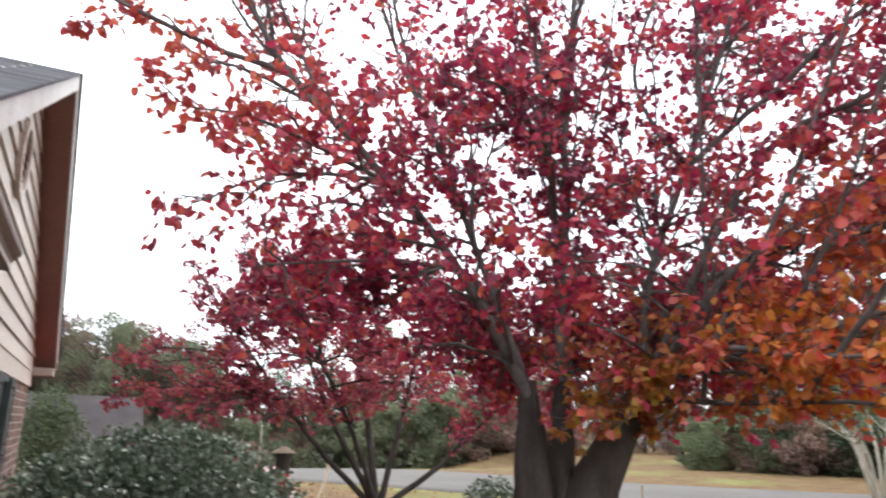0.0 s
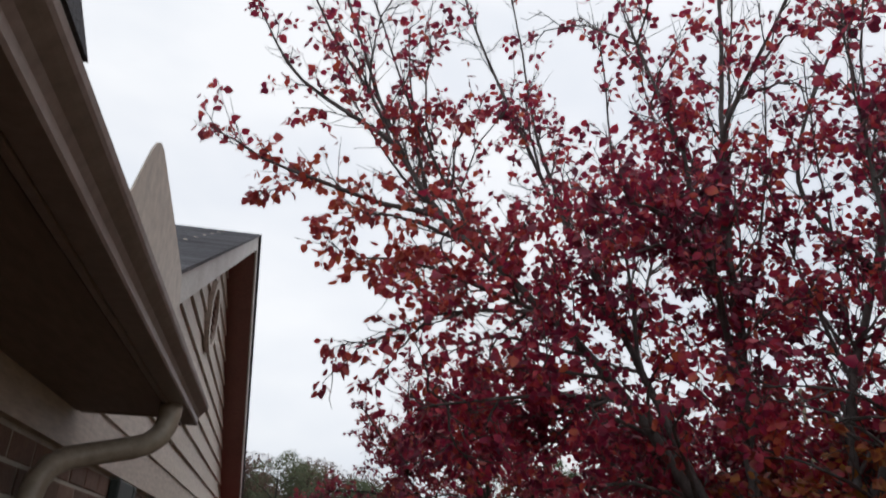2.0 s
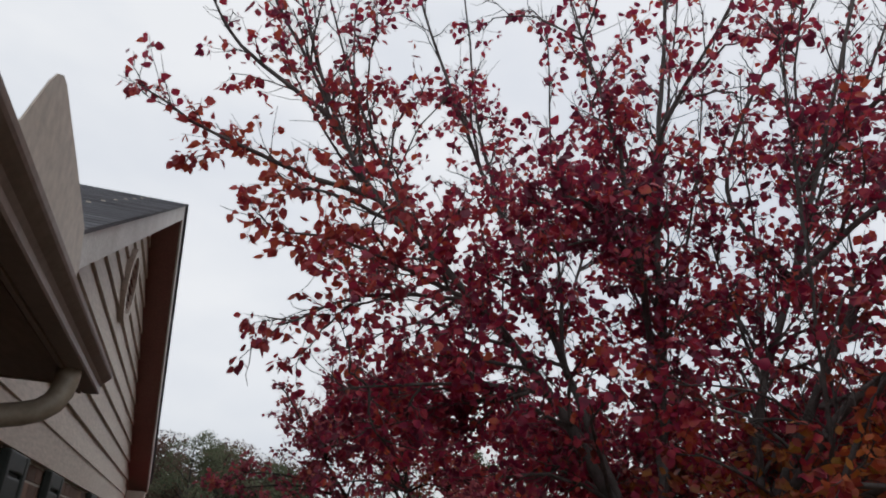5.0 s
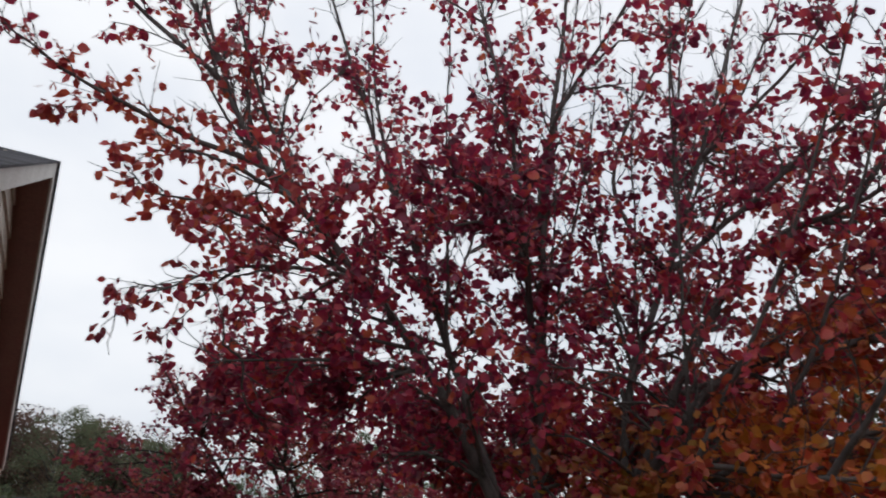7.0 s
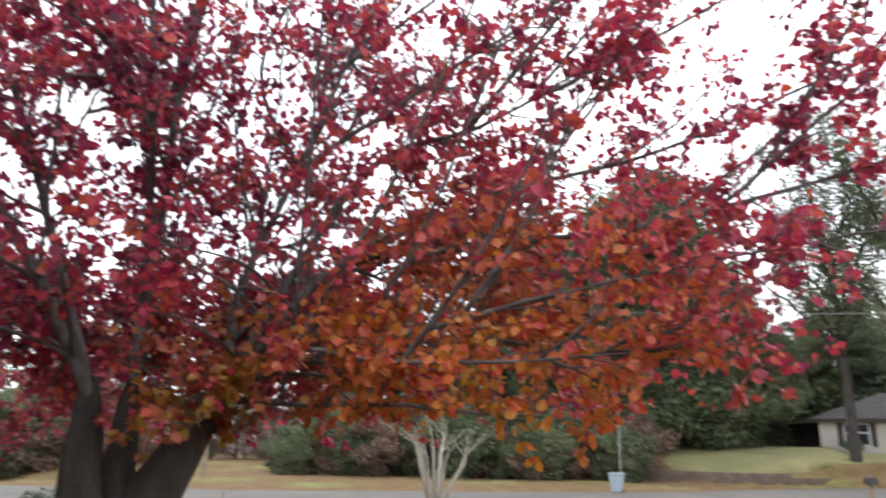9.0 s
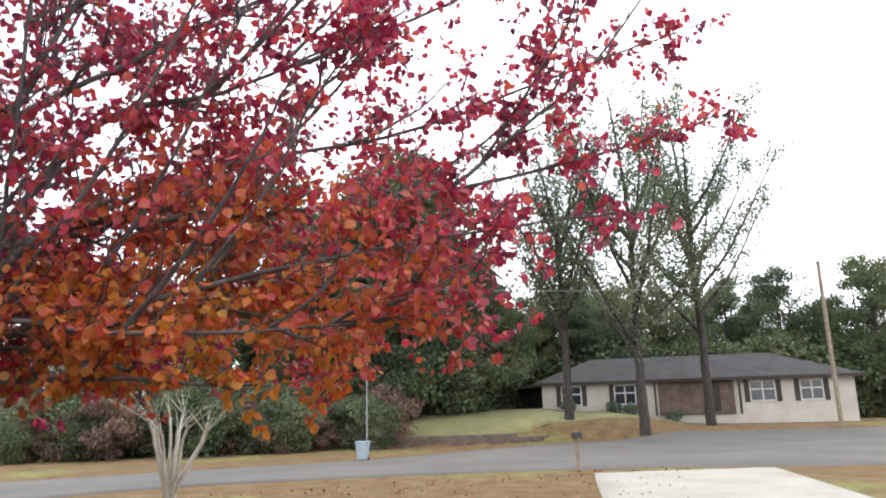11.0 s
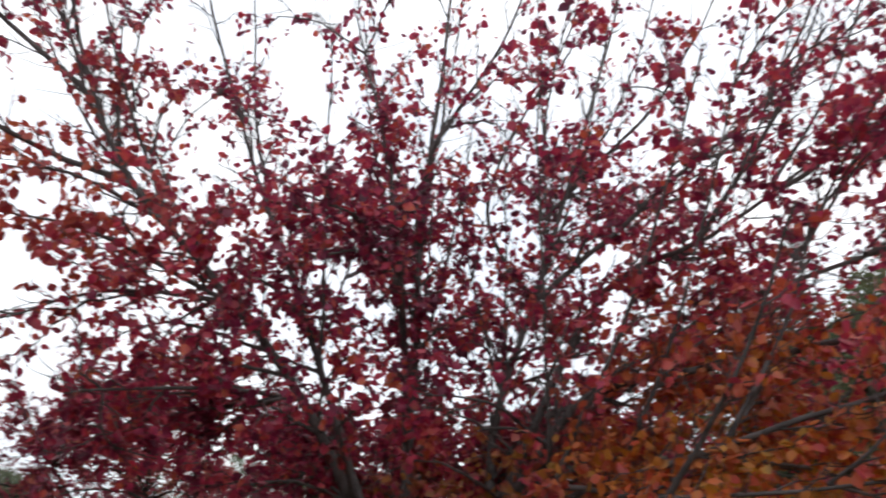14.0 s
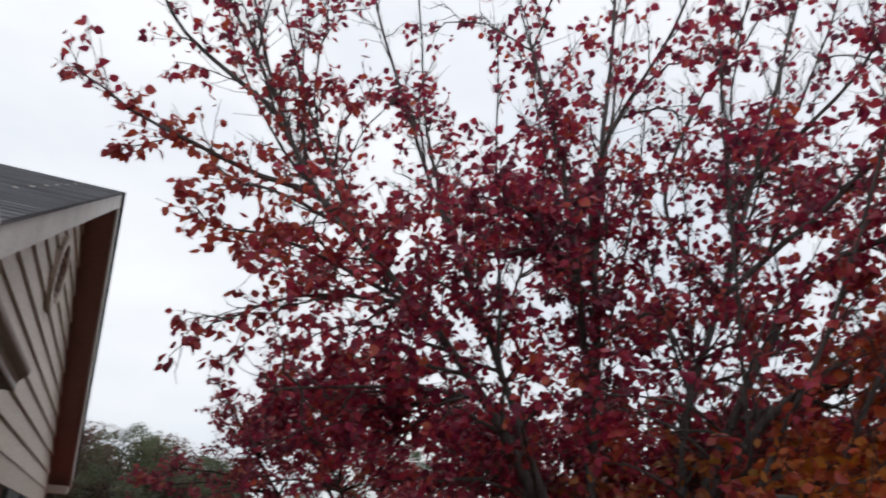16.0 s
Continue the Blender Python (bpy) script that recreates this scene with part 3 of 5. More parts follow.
def leaf_mesh(name, spots, dirs, sizes, mat, rng, shape=LEAF, faces=LEAF_FACES):
    """Many small folded leaves in one mesh: a place, a hanging direction and a size for each."""
    spots, dirs, sizes = np.asarray(spots, float), np.asarray(dirs, float), np.asarray(sizes, float)
    n, k = len(spots), len(shape)
    y = dirs / np.linalg.norm(dirs, axis=1, keepdims=True)
    r = rng.normal(size=(n, 3))
    x = np.cross(y, r)
    x /= np.linalg.norm(x, axis=1, keepdims=True)
    z = np.cross(x, y)
    curl = rng.uniform(-0.6, 1.8, size=(n, 1))
    wide = rng.uniform(0.75, 1.15, size=(n, 1))
    v = (shape[None, :, 0] * wide)[..., None] * x[:, None] + shape[None, :, 1, None] * y[:, None] + (shape[None, :, 2] * curl)[..., None] * z[:, None]
    v = (v * sizes[:, None, None] + spots[:, None]).reshape(-1, 3)
    f = (np.asarray(faces)[None] + (np.arange(n) * k)[:, None, None]).reshape(-1, 3)
    me = bpy.data.meshes.new(name)
    me.vertices.add(len(v))
    me.vertices.foreach_set("co", v.ravel())
    me.loops.add(f.size)
    me.loops.foreach_set("vertex_index", f.ravel())
    me.polygons.add(len(f))
    me.polygons.foreach_set("loop_start", np.arange(0, f.size, 3))
    me.polygons.foreach_set("loop_total", np.full(len(f), 3))
    me.materials.append(mat)
    me.update()
    return me


def smooth_line(points, rng, wander):
    """A rounded line through a few points, with a little wandering."""
    p = [Vector(q) for q in points]
    length = sum((p[i + 1] - p[i]).length for i in range(len(p) - 1))
    n = max(8, int(length * 5))
    out, w = [], Vector((0, 0, 0))
    for j in range(n + 1):
        s = j / n * (len(p) - 1)
        i = min(int(s), len(p) - 2)
        u = s - i
        q = [p[min(max(i + d, 0), len(p) - 1)] for d in (-1, 0, 1, 2)]
        w = w * 0.8 + Vector((rng.gauss(0, 1), rng.gauss(0, 1), rng.gauss(0, 1))) * wander
        out.append(0.5 * ((2 * q[1]) + (q[2] - q[0]) * u + (2 * q[0] - 5 * q[1] + 4 * q[2] - q[3]) * u * u + (3 * q[1] - q[0] - 3 * q[2] + q[3]) * u ** 3) + (w if j else Vector((0, 0, 0))))
    return out, length


def along_line(pts, t):
    s = min(max(t, 0.0), 0.9999) * (len(pts) - 1)
    i = int(s)
    return pts[i].lerp(pts[i + 1], s - i), (pts[i + 1] - pts[i]).normalized()


def grow(limbs, seed, leaf_size, spacing, twig_step, tufts, allowed, density, sides=8):
    """Limbs as (points, radius, bough length, bare share, fullness) give boughs, twigs and tufts of leaves. Returns wood, twigs and leaf arrays."""
    rng, nrng = random.Random(seed), np.random.default_rng(seed)
    wood, twig_v, twig_f = [], [], []
    spots, dirs, sizes = [], [], []

    def tuft(p, axis, full):
        if rng.random() > full * density(p):
            return
        drop = Vector((rng.gauss(0, 0.25), rng.gauss(0, 0.25), -0.55))
        for _ in range(rng.choice((2, 3, 3, 4, 5, 6))):
            d = axis * 0.35 + drop + Vector((rng.gauss(0, 0.6), rng.gauss(0, 0.6), rng.gauss(0, 0.45)))
            d.normalize()
            spots.append(p + d * rng.uniform(0.012, 0.035) + Vector((rng.gauss(0, 0.012), rng.gauss(0, 0.012), rng.gauss(0, 0.012))))
            dirs.append(d)
            sizes.append(leaf_size * rng.uniform(0.6, 1.15))

    for points, radius, reach, bare, full in limbs:
        wood_v, wood_f = [], []
        pts, length = smooth_line(points, rng, 0.008)
        n = len(pts) - 1
        tube(wood_v, wood_f, pts, [radius * (1 - 0.9 * (i / n) ** 0.8) + 0.004 for i in range(n + 1)], sides)
        turn = rng.random() * 6.28
        count = max(2, int(length * (1 - bare) / spacing))
        for k in range(count):
            t = bare + (1 - bare) * (k + rng.random()) / count
            p, ax = along_line(pts, t)
            turn += 2.4 + rng.gauss(0, 0.35)
            side = ax.orthogonal().normalized()
            side.rotate(Matrix.Rotation(turn, 3, ax))
            opening = rng.uniform(0.45, 0.95)
            d = ax * math.cos(opening) + side * math.sin(opening) + Vector((0, 0, 0.28))
            d.normalize()
            long = reach * (1.2 - 0.72 * t) * rng.uniform(0.45, 1.2)
            q = p + d * long
            if not allowed(q):
                continue
            b = bend(rng, p, q, rng.uniform(-0.1, 0.06) * long, 0.022 * long, 7)
            r = max(0.0035, min(0.012, radius * 0.28 * (1 - 0.6 * t)))
            tube(wood_v, wood_f, b, [r * (1 - 0.8 * j / 7) + 0.0022 for j in range(8)], 5)
            m = max(2, int(long / twig_step))
            for j in range(m + 1):
                u = 0.12 + 0.88 * (j + rng.random() * 0.8) / (m + 1)
                pp, bd = along_line(b, u)
                sd = bd.orthogonal().normalized()
                sd.rotate(Matrix.Rotation(rng.random() * 6.28, 3, bd))
                td = (bd * 0.75 + sd * rng.uniform(0.4, 0.9) + Vector((0, 0, 0.12))).normalized()
                tl = rng.uniform(0.08, 0.36) * (1.2 - 0.5 * u)
                tw = bend(rng, pp, pp + td * tl, -0.015, 0.012, 3)
                tube(twig_v, twig_f, tw, [0.0042, 0.0034, 0.0027, 0.0018], 3)
                for h in range(tufts):
                    at, ta = along_line(tw, 1.0 - 0.62 * (h + 0.5 * rng.random()) / tufts)
                    tuft(at, ta, full)
                tuft(pp, sd, full * 0.8)
            tuft(b[-1], d, full)
        wood.append((wood_v, wood_f))
    return wood, (twig_v, twig_f), (np.array(spots), np.array(dirs), np.array(sizes)), nrng


TRUNK = Vector((3.2, 4.4, 0.0))


def build_pear():
    tree = thing("pear_tree", "large ornamental pear tree in crimson and orange autumn leaf", "tree", TRUNK)
    pick = random.Random(17)
    L, R, M = (3.02, 4.5, 1.95), (3.68, 4.05, 1.98), (3.3, 4.5, 1.95)
    # upright stems that carry the crown, each as a few points from its foot to its tip
    upright = [
        ([L, (2.49, 4.64, 2.9), (1.93, 4.79, 3.55), (1.14, 4.92, 4.3), (0.75, 4.99, 4.95), (0.37, 5.02, 5.95), (0.0, 5.13, 7.2)], 0.042, 0.7, 0.22, 1.0),
        ([L, (2.77, 4.83, 2.97), (2.53, 5.07, 3.86), (2.06, 5.49, 5.43), (1.55, 5.85, 7.4), (1.33, 6.1, 9.4)], 0.034, 0.7, 0.25, 0.9),
        ([M, (3.34, 4.55, 2.82), (3.28, 4.35, 4.39), (3.43, 4.24, 6.39), (3.63, 4.21, 8.8)], 0.046, 0.75, 0.2, 0.9),
        ([R, (3.86, 4.13, 2.83), (4.18, 3.97, 3.83), (4.47, 3.8, 4.86), (4.98, 3.47, 6.86), (5.39, 3.21, 8.7)], 0.04, 0.75, 0.2, 0.8),
    ]
    # stems that leave those higher up
    second = [
        ([(2.38, 5.25, 4.43), (2.24, 5.53, 5.36), (2.17, 5.77, 6.53), (1.99, 6.04, 8.7)], 0.022, 0.6, 0.15, 0.8),
        ([(3.25, 4.4, 4.13), (3.17, 4.06, 4.91), (3.44, 3.44, 5.78), (3.73, 3.13, 6.9)], 0.024, 0.55, 0.2, 0.6),
        ([(3.34, 4.55, 2.9), (2.79, 3.96, 3.95), (2.57, 3.86, 4.67), (2.32, 3.89, 5.7)], 0.028, 0.5, 0.2, 0.95),
        ([(4.18, 3.97, 3.83), (4.1, 4.46, 5.0), (4.97, 4.14, 7.03), (5.5, 3.9, 9.0)], 0.024, 0.65, 0.25, 0.6),
        ([(0.75, 4.99, 4.94), (-0.06, 4.93, 5.41), (-0.5, 4.9, 6.0)], 0.022, 0.5, 0.1, 0.9),
        ([(1.14, 4.92, 4.3), (0.49, 4.71, 4.28), (-0.1, 4.53, 4.33), (-0.55, 4.4, 4.46)], 0.022, 0.42, 0.1, 0.8),
    ]
    # low boughs towards the house
    low = [
        ([(1.93, 4.79, 3.55), (1.17, 4.5, 3.4), (0.5, 4.31, 3.0)], 0.02, 0.55, 0.1, 0.75),
        ([(1.93, 4.79, 3.55), (1.0, 4.54, 3.7), (0.36, 4.32, 3.6)], 0.02, 0.55, 0.1, 0.75),
        ([(1.4, 4.88, 4.05), (0.8, 4.6, 4.1), (0.36, 4.4, 3.95)], 0.018, 0.5, 0.1, 0.75),
        ([(2.49, 4.64, 2.9), (1.7, 4.5, 2.85), (0.9, 4.4, 2.7)], 0.02, 0.5, 0.1, 0.75),
    ]
    # long side boughs towards the street
    side = [
        ([R, (4.16, 3.28, 3.64), (4.6, 2.69, 4.02), (4.99, 2.17, 4.39), (5.38, 1.35, 4.97)], 0.034, 0.6, 0.25, 0.85),
        ([R, (3.87, 3.31, 2.82), (4.15, 2.65, 2.95), (4.6, 1.82, 3.05), (5.18, 0.87, 3.31), (5.7, -0.3, 3.7), (6.1, -1.05, 4.05)], 0.034, 0.62, 0.12, 1.0),
        ([(3.72, 3.9, 2.1), (3.83, 2.74, 2.34), (4.36, 1.61, 2.65), (4.87, 0.9, 2.91)], 0.028, 0.6, 0.1, 1.0),
        ([(3.7, 3.98, 2.0), (3.65, 2.81, 1.94), (3.95, 1.79, 1.87)], 0.024, 0.5, 0.15, 1.0),
        ([(3.87, 3.31, 2.82), (4.82, 2.71, 3.55), (5.72, 1.62, 4.03), (6.3, -0.1, 4.75), (6.5, -0.9, 5.0)], 0.026, 0.6, 0.1, 1.0),
        ([(3.72, 3.95, 2.05), (3.42, 3.2, 2.26), (3.5, 2.3, 2.14), (4.3, 1.2, 2.25)], 0.024, 0.55, 0.12, 1.0),
        ([(4.18, 3.97, 3.83), (4.9, 3.0, 4.8), (5.5, 2.0, 5.6), (5.9, 1.2, 6.3)], 0.026, 0.6, 0.12, 1.0),
        ([(4.6, 2.69, 4.02), (5.0, 2.2, 4.9), (5.3, 1.7, 5.8)], 0.02, 0.55, 0.1, 1.0),
        ([(4.99, 2.17, 4.39), (5.5, 1.2, 5.0), (5.9, 0.2, 5.6)], 0.02, 0.55, 0.1, 1.0),
        ([(4.47, 3.8, 4.86), (4.65, 2.9, 5.4), (4.7, 2.2, 6.2)], 0.02, 0.55, 0.1, 1.0),
    ]
    limbs = upright + second + low + side
    # thin upright shoots that fan out from the stems to the top of the crown
    for k in range(46):
        points = upright[k % 4][0] if k % 3 else side[(k // 3) % len(side)][0]
        i = pick.randrange(1, len(points) - 2) if len(points) > 3 else 0
        foot = Vector(points[i]).lerp(Vector(points[i + 1]), pick.random()) if i + 1 < len(points) else Vector(points[i])
        if foot.z > 5.4:
            continue
        out = Vector((foot.x - TRUNK.x, foot.y - TRUNK.y, 0)) * 0.42 + Vector((pick.gauss(0, 0.45), pick.gauss(0, 0.45), 0))
        tall = pick.uniform(1.2, 3.2)
        limbs.append(([foot, foot + out * 0.5 + Vector((0, 0, tall * 0.4)), foot + out + Vector((0, 0, tall))], 0.016, 0.5, 0.15, 0.55))
    nodes = [(Vector(p[i]).lerp(Vector(p[i + 1]), u), (Vector(p[i + 1]) - Vector(p[i])).normalized(), r * (1 - 0.8 * (i + u) / (len(p) - 1)))
             for p, r, _, _, _ in limbs for i in range(len(p) - 1) for u in (0.25, 0.5, 0.75)]
    fill = []
    while len(fill) < 225:   # lesser boughs fill the crown, most of them low in it
        x, y, z = pick.uniform(-0.6, 6.6), pick.uniform(-1.0, 6.6), pick.uniform(1.75, 7.4)
        u, v = (x - 3.3) / 3.7, (y - 3.3) / 4.0
        if u * u + v * v + ((z - 3.9) / 4.0) ** 2 > 1 or (x - 0.2) ** 2 + y * y < 14.5 or pick.random() < (z - 2.7) / 3.9:
            continue
        if x < (0.5 if z < 3.8 else max(-0.4, 0.5 - 0.7 * (z - 3.8))) or z < (2.3 if x < 3.0 else 1.75) or (y > 5.4 and pick.random() < 0.4):
            continue
        if z < 1.75 + 0.45 * max(0.0, 1.9 - y):
            continue
        fill.append(Vector((x, y, z)))
    while len(fill) < 258:   # the dense skirt round the fork
        x, y, z = pick.uniform(2.1, 4.6), pick.uniform(3.4, 6.3), pick.uniform(1.95, 3.1)
        if (x - 0.2) ** 2 + y * y < 15.5 or z < (2.35 if x < 2.8 else 1.95):
            continue
        fill.append(Vector((x, y, z)))
    for _ in range(8):   # and between the stems on the street side
        fill.append(Vector((pick.uniform(3.7, 5.2), pick.uniform(2.7, 4.3), pick.uniform(2.6, 4.5))))
    for _ in range(9):   # olive sprouts low on the fork
        fill.append(Vector((pick.uniform(3.1, 3.8), pick.uniform(3.7, 4.15), pick.uniform(1.7, 2.1))))
    for end in fill:
        best = None
        for p, ax, r in nodes:
            way = end - p
            cost = way.length * (2.2 - 1.2 * way.normalized().dot(ax)) + (1.5 if way.z < -0.4 else 0)
            if best is None or cost < best[0]:
                best = (cost, p, ax, r)
        _, p, ax, r = best
        way = (end - p).length
        knee = p.lerp(end, 0.45) + ax * 0.16 * way
        limbs.append(([p, knee, end], min(0.014, 0.5 * r + 0.003), 0.5, 0.15, 1.0))

    def allowed(q):
        return (q.x - 0.2) ** 2 + q.y ** 2 > 11.5 and q.z > (2.05 if q.x < 2.9 else 1.55 + 0.42 * max(0.0, 1.9 - q.y)) and q.x > (0.3 if q.z < 3.75 else -0.8)

    def density(p):
        lump = min(1.0, max(0.15, 0.74 + 1.1 * noise.noise(p * 1.25)))
        return lump * min(1.0, max(0.3, 1.0 - (p.z - 4.2) / 3.6))
    wood, twigs, (spots, dirs, sizes), nrng = grow(limbs, 11, 0.071, 0.16, 0.105, 2, allowed, density)
    spots = spots - np.array(TRUNK)
    trunk_v, trunk_f = [], []
    stems = [([(0.0, 0.0, -0.1), (0.0, 0.0, 0.1), (0.0, 0.0, 0.5), (0.02, -0.02, 0.95), (0.04, -0.02, 1.45)], 0.4, 0.02), ([(-0.08, 0.06, 0.2), (-0.13, 0.08, 0.9), (-0.17, 0.1, 1.5), (-0.19, 0.11, 2.1)], 0.2, 0.05),
             ([(0.07, -0.05, 0.2), (0.12, -0.08, 1.0), (0.2, -0.14, 1.4), (0.48, -0.35, 2.05)], 0.25, 0.07), ([(0.03, 0.12, 0.2), (0.06, 0.13, 1.0), (0.1, 0.1, 2.1)], 0.17, 0.045)]
    for points, r0, r1 in stems:
        line, _ = smooth_line(points, pick, 0.004)
        tube(trunk_v, trunk_f, line, [r0 + (r1 - r0) * (i / (len(line) - 1)) ** 1.6 for i in range(len(line))], 26)
    trunk_v = [v + Vector((v.x, v.y, 0)).normalized() * (0.05 * noise.noise(Vector((v.x * 11, v.y * 11, v.z * 1.5))) + 0.02 * noise.noise(Vector((v.x * 26, v.y * 26, v.z * 5)))) for v in trunk_v]
    part("trunk", mesh("trunk", trunk_v, trunk_f, BARK, True), BARK, tree, "furrowed grey-brown trunk that forks low")
    for v, f in wood:
        part("limb", mesh("limb", [q - TRUNK for q in v], f, LIMB_BARK, True), LIMB_BARK, tree)
    tagged(part("twig_growth", mesh("twig_growth", [q - TRUNK for q in twigs[0]], twigs[1], LIMB_BARK), LIMB_BARK, tree), kind="stuff")
    # the leaves that hang nearest the porch are pieces of their own
    away = np.hypot(spots[:, 0] + TRUNK.x - 1.9, spots[:, 1] + TRUNK.y - 2.1)
    order = np.argsort(away)
    near, rest = order[:300], order[300:]
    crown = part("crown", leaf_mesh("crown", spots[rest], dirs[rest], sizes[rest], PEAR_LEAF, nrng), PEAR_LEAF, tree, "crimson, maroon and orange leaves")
    shapes = [leaf_mesh("leaf", [(0, 0, 0)], [(0, 1, 0)], [1.0], PEAR_LEAF, nrng) for _ in range(8)]
    for i, k in enumerate(near):
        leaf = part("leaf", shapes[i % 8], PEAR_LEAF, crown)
        turn = Vector(dirs[k]).to_track_quat("Y", "Z").to_matrix().to_4x4() @ Matrix.Rotation(6.28 * ((i * 0.618) % 1), 4, "Y")
        leaf.matrix_local = Matrix.Translation(Vector(spots[k])) @ turn @ Matrix.Scale(float(sizes[k]), 4)
    print("pear leaves", len(spots), "twigs", len(twigs[1]))


def build_second_pear():
    at = Vector((4.1, 10.25, 0))
    tree = thing("pear_tree", "smaller red-leaved pear tree with several low stems", "tree", at)
    F = Vector((4.1, 10.25, 0.5))
    mains = [((2.3, 10.5, 4.2), 0.055, -0.2), ((3.5, 10.8, 4.8), 0.06, 0.1), ((5.0, 10.3, 4.6), 0.055, -0.15), ((6.6, 9.3, 3.1), 0.055, -0.2), ((2.5, 9.4, 3.1), 0.05, 0.2), ((4.2, 12.2, 4.0), 0.045, 0.2), ((1.2, 10.5, 3.9), 0.05, -0.2)]
    limbs = []
    for e, r, lift in mains:
        limbs.append(([F, F.lerp(Vector(e), 0.35) + Vector((0, 0, lift)), F.lerp(Vector(e), 0.7) + Vector((0, 0, lift * 0.7)), Vector(e)], r, 0.7, 0.35, 1.0))
    pick = random.Random(29)
    while len(limbs) < 105:
        x, y, z = pick.uniform(0.4, 7.4), pick.uniform(8.7, 12.4), pick.uniform(1.7, 4.9)
        if ((x - 3.9) / 3.5) ** 4 + ((y - 10.4) / 2.0) ** 2 + ((z - 2.3) / 2.4) ** 2 > 1:
            continue
        end = Vector((x, y, z))
        start = min((F.lerp(Vector(e), t) + Vector((0, 0, lift * 2.8 * t * (1 - t))) for e, r, lift in mains for t in (0.3, 0.4, 0.5, 0.62, 0.75)), key=lambda p: (p - end).length + (1.0 if end.z < p.z - 0.3 else 0))
        limbs.append(([start, start.lerp(end, 0.5) + Vector((0, 0, 0.1)), end], 0.018, 0.55, 0.15, 1.0))
    wood, twigs, (spots, dirs, sizes), nrng = grow(limbs, 23, 0.066, 0.16, 0.11, 3, lambda q: q.z > 1.55, lambda p: min(1.0, max(0.15, 0.75 + 1.2 * noise.noise(p * 1.1))), sides=7)
    v, f = [], []
    tube(v, f, [Vector((0, 0, -0.1)), Vector((0, 0, 0.1)), Vector((0, 0, 0.4)), Vector((0, 0, 0.62))], [0.2, 0.16, 0.14, 0.1], 14)
    part("trunk", mesh("trunk", v, f, BARK, True), BARK, tree)
    for v, f in wood:
        part("limb", mesh("limb", [q - at for q in v], f, BARK, True), BARK, tree)
    tagged(part("twig_growth", mesh("twig_growth", [q - at for q in twigs[0]], twigs[1], BARK), BARK, tree), kind="stuff")
    tagged(part("crown", leaf_mesh("crown", spots - np.array(at), dirs, sizes, PEAR_LEAF_FAR, nrng), PEAR_LEAF_FAR, tree, "dull red leaves"), kind="stuff")
    print("second pear leaves", len(spots))


build_pear()
build_second_pear()


def clump_tree(name, label, place, height, spread, base, mat, seed, count, leaf, trunk_r=0.22, bark=BARK, clumps=16, parent_shape="round"):
    """A tree of the background: trunk, limbs to clumps, and leaves scattered in uneven clumps."""
    rng, nrng = random.Random(seed), np.random.default_rng(seed)
    tree = thing(name, label, "tree", place)
    v, f = [], []
    tube(v, f, bend(rng, (0, 0, -0.3), (rng.gauss(0, 0.3), rng.gauss(0, 0.3), height * 0.85), 0, 0.05, 8), [trunk_r * (1 - 0.1 * i) + 0.02 for i in range(9)], 8)
    spots = []
    for c in range(clumps):
        t = (c + rng.random()) / clumps
        z = height * (base + (0.97 - base) * t)
        wide = spread * (math.sin(math.pi * (0.12 + 0.83 * t)) ** 0.7 if parent_shape == "round" else 1.05 - 0.85 * t)
        a, r = rng.random() * 6.28, wide * rng.uniform(0.35, 1.0)
        p = Vector((r * math.cos(a), r * math.sin(a), z))
        tube(v, f, bend(rng, (0, 0, max(z - r * 0.8, height * base * 0.7)), p, 0.1, 0.06, 5), [trunk_r * 0.3 * (1 - 0.17 * i) + 0.008 for i in range(6)], 5)
        size = spread * rng.uniform(0.25, 0.5)
        k = int(count / clumps)
        q = nrng.normal(size=(k, 3))
        q *= (nrng.random((k, 1)) ** 0.45) / np.linalg.norm(q, axis=1, keepdims=True)
        spots.append(q * np.array((size, size, size * 0.62)) + np.array(p))
    spots = np.concatenate(spots)
    part("trunk", mesh("trunk", v, f, bark, True), bark, tree)
    lm = leaf_mesh("leaves", spots, nrng.normal(size=spots.shape) + (0, 0, -0.3), leaf * nrng.uniform(0.6, 1.3, len(spots)), mat, nrng, LEAF[[0, 1, 2, 5]], [(0, 2, 1), (1, 2, 3)])
    tagged(part("crown", lm, mat, tree), kind="stuff")
    return tree


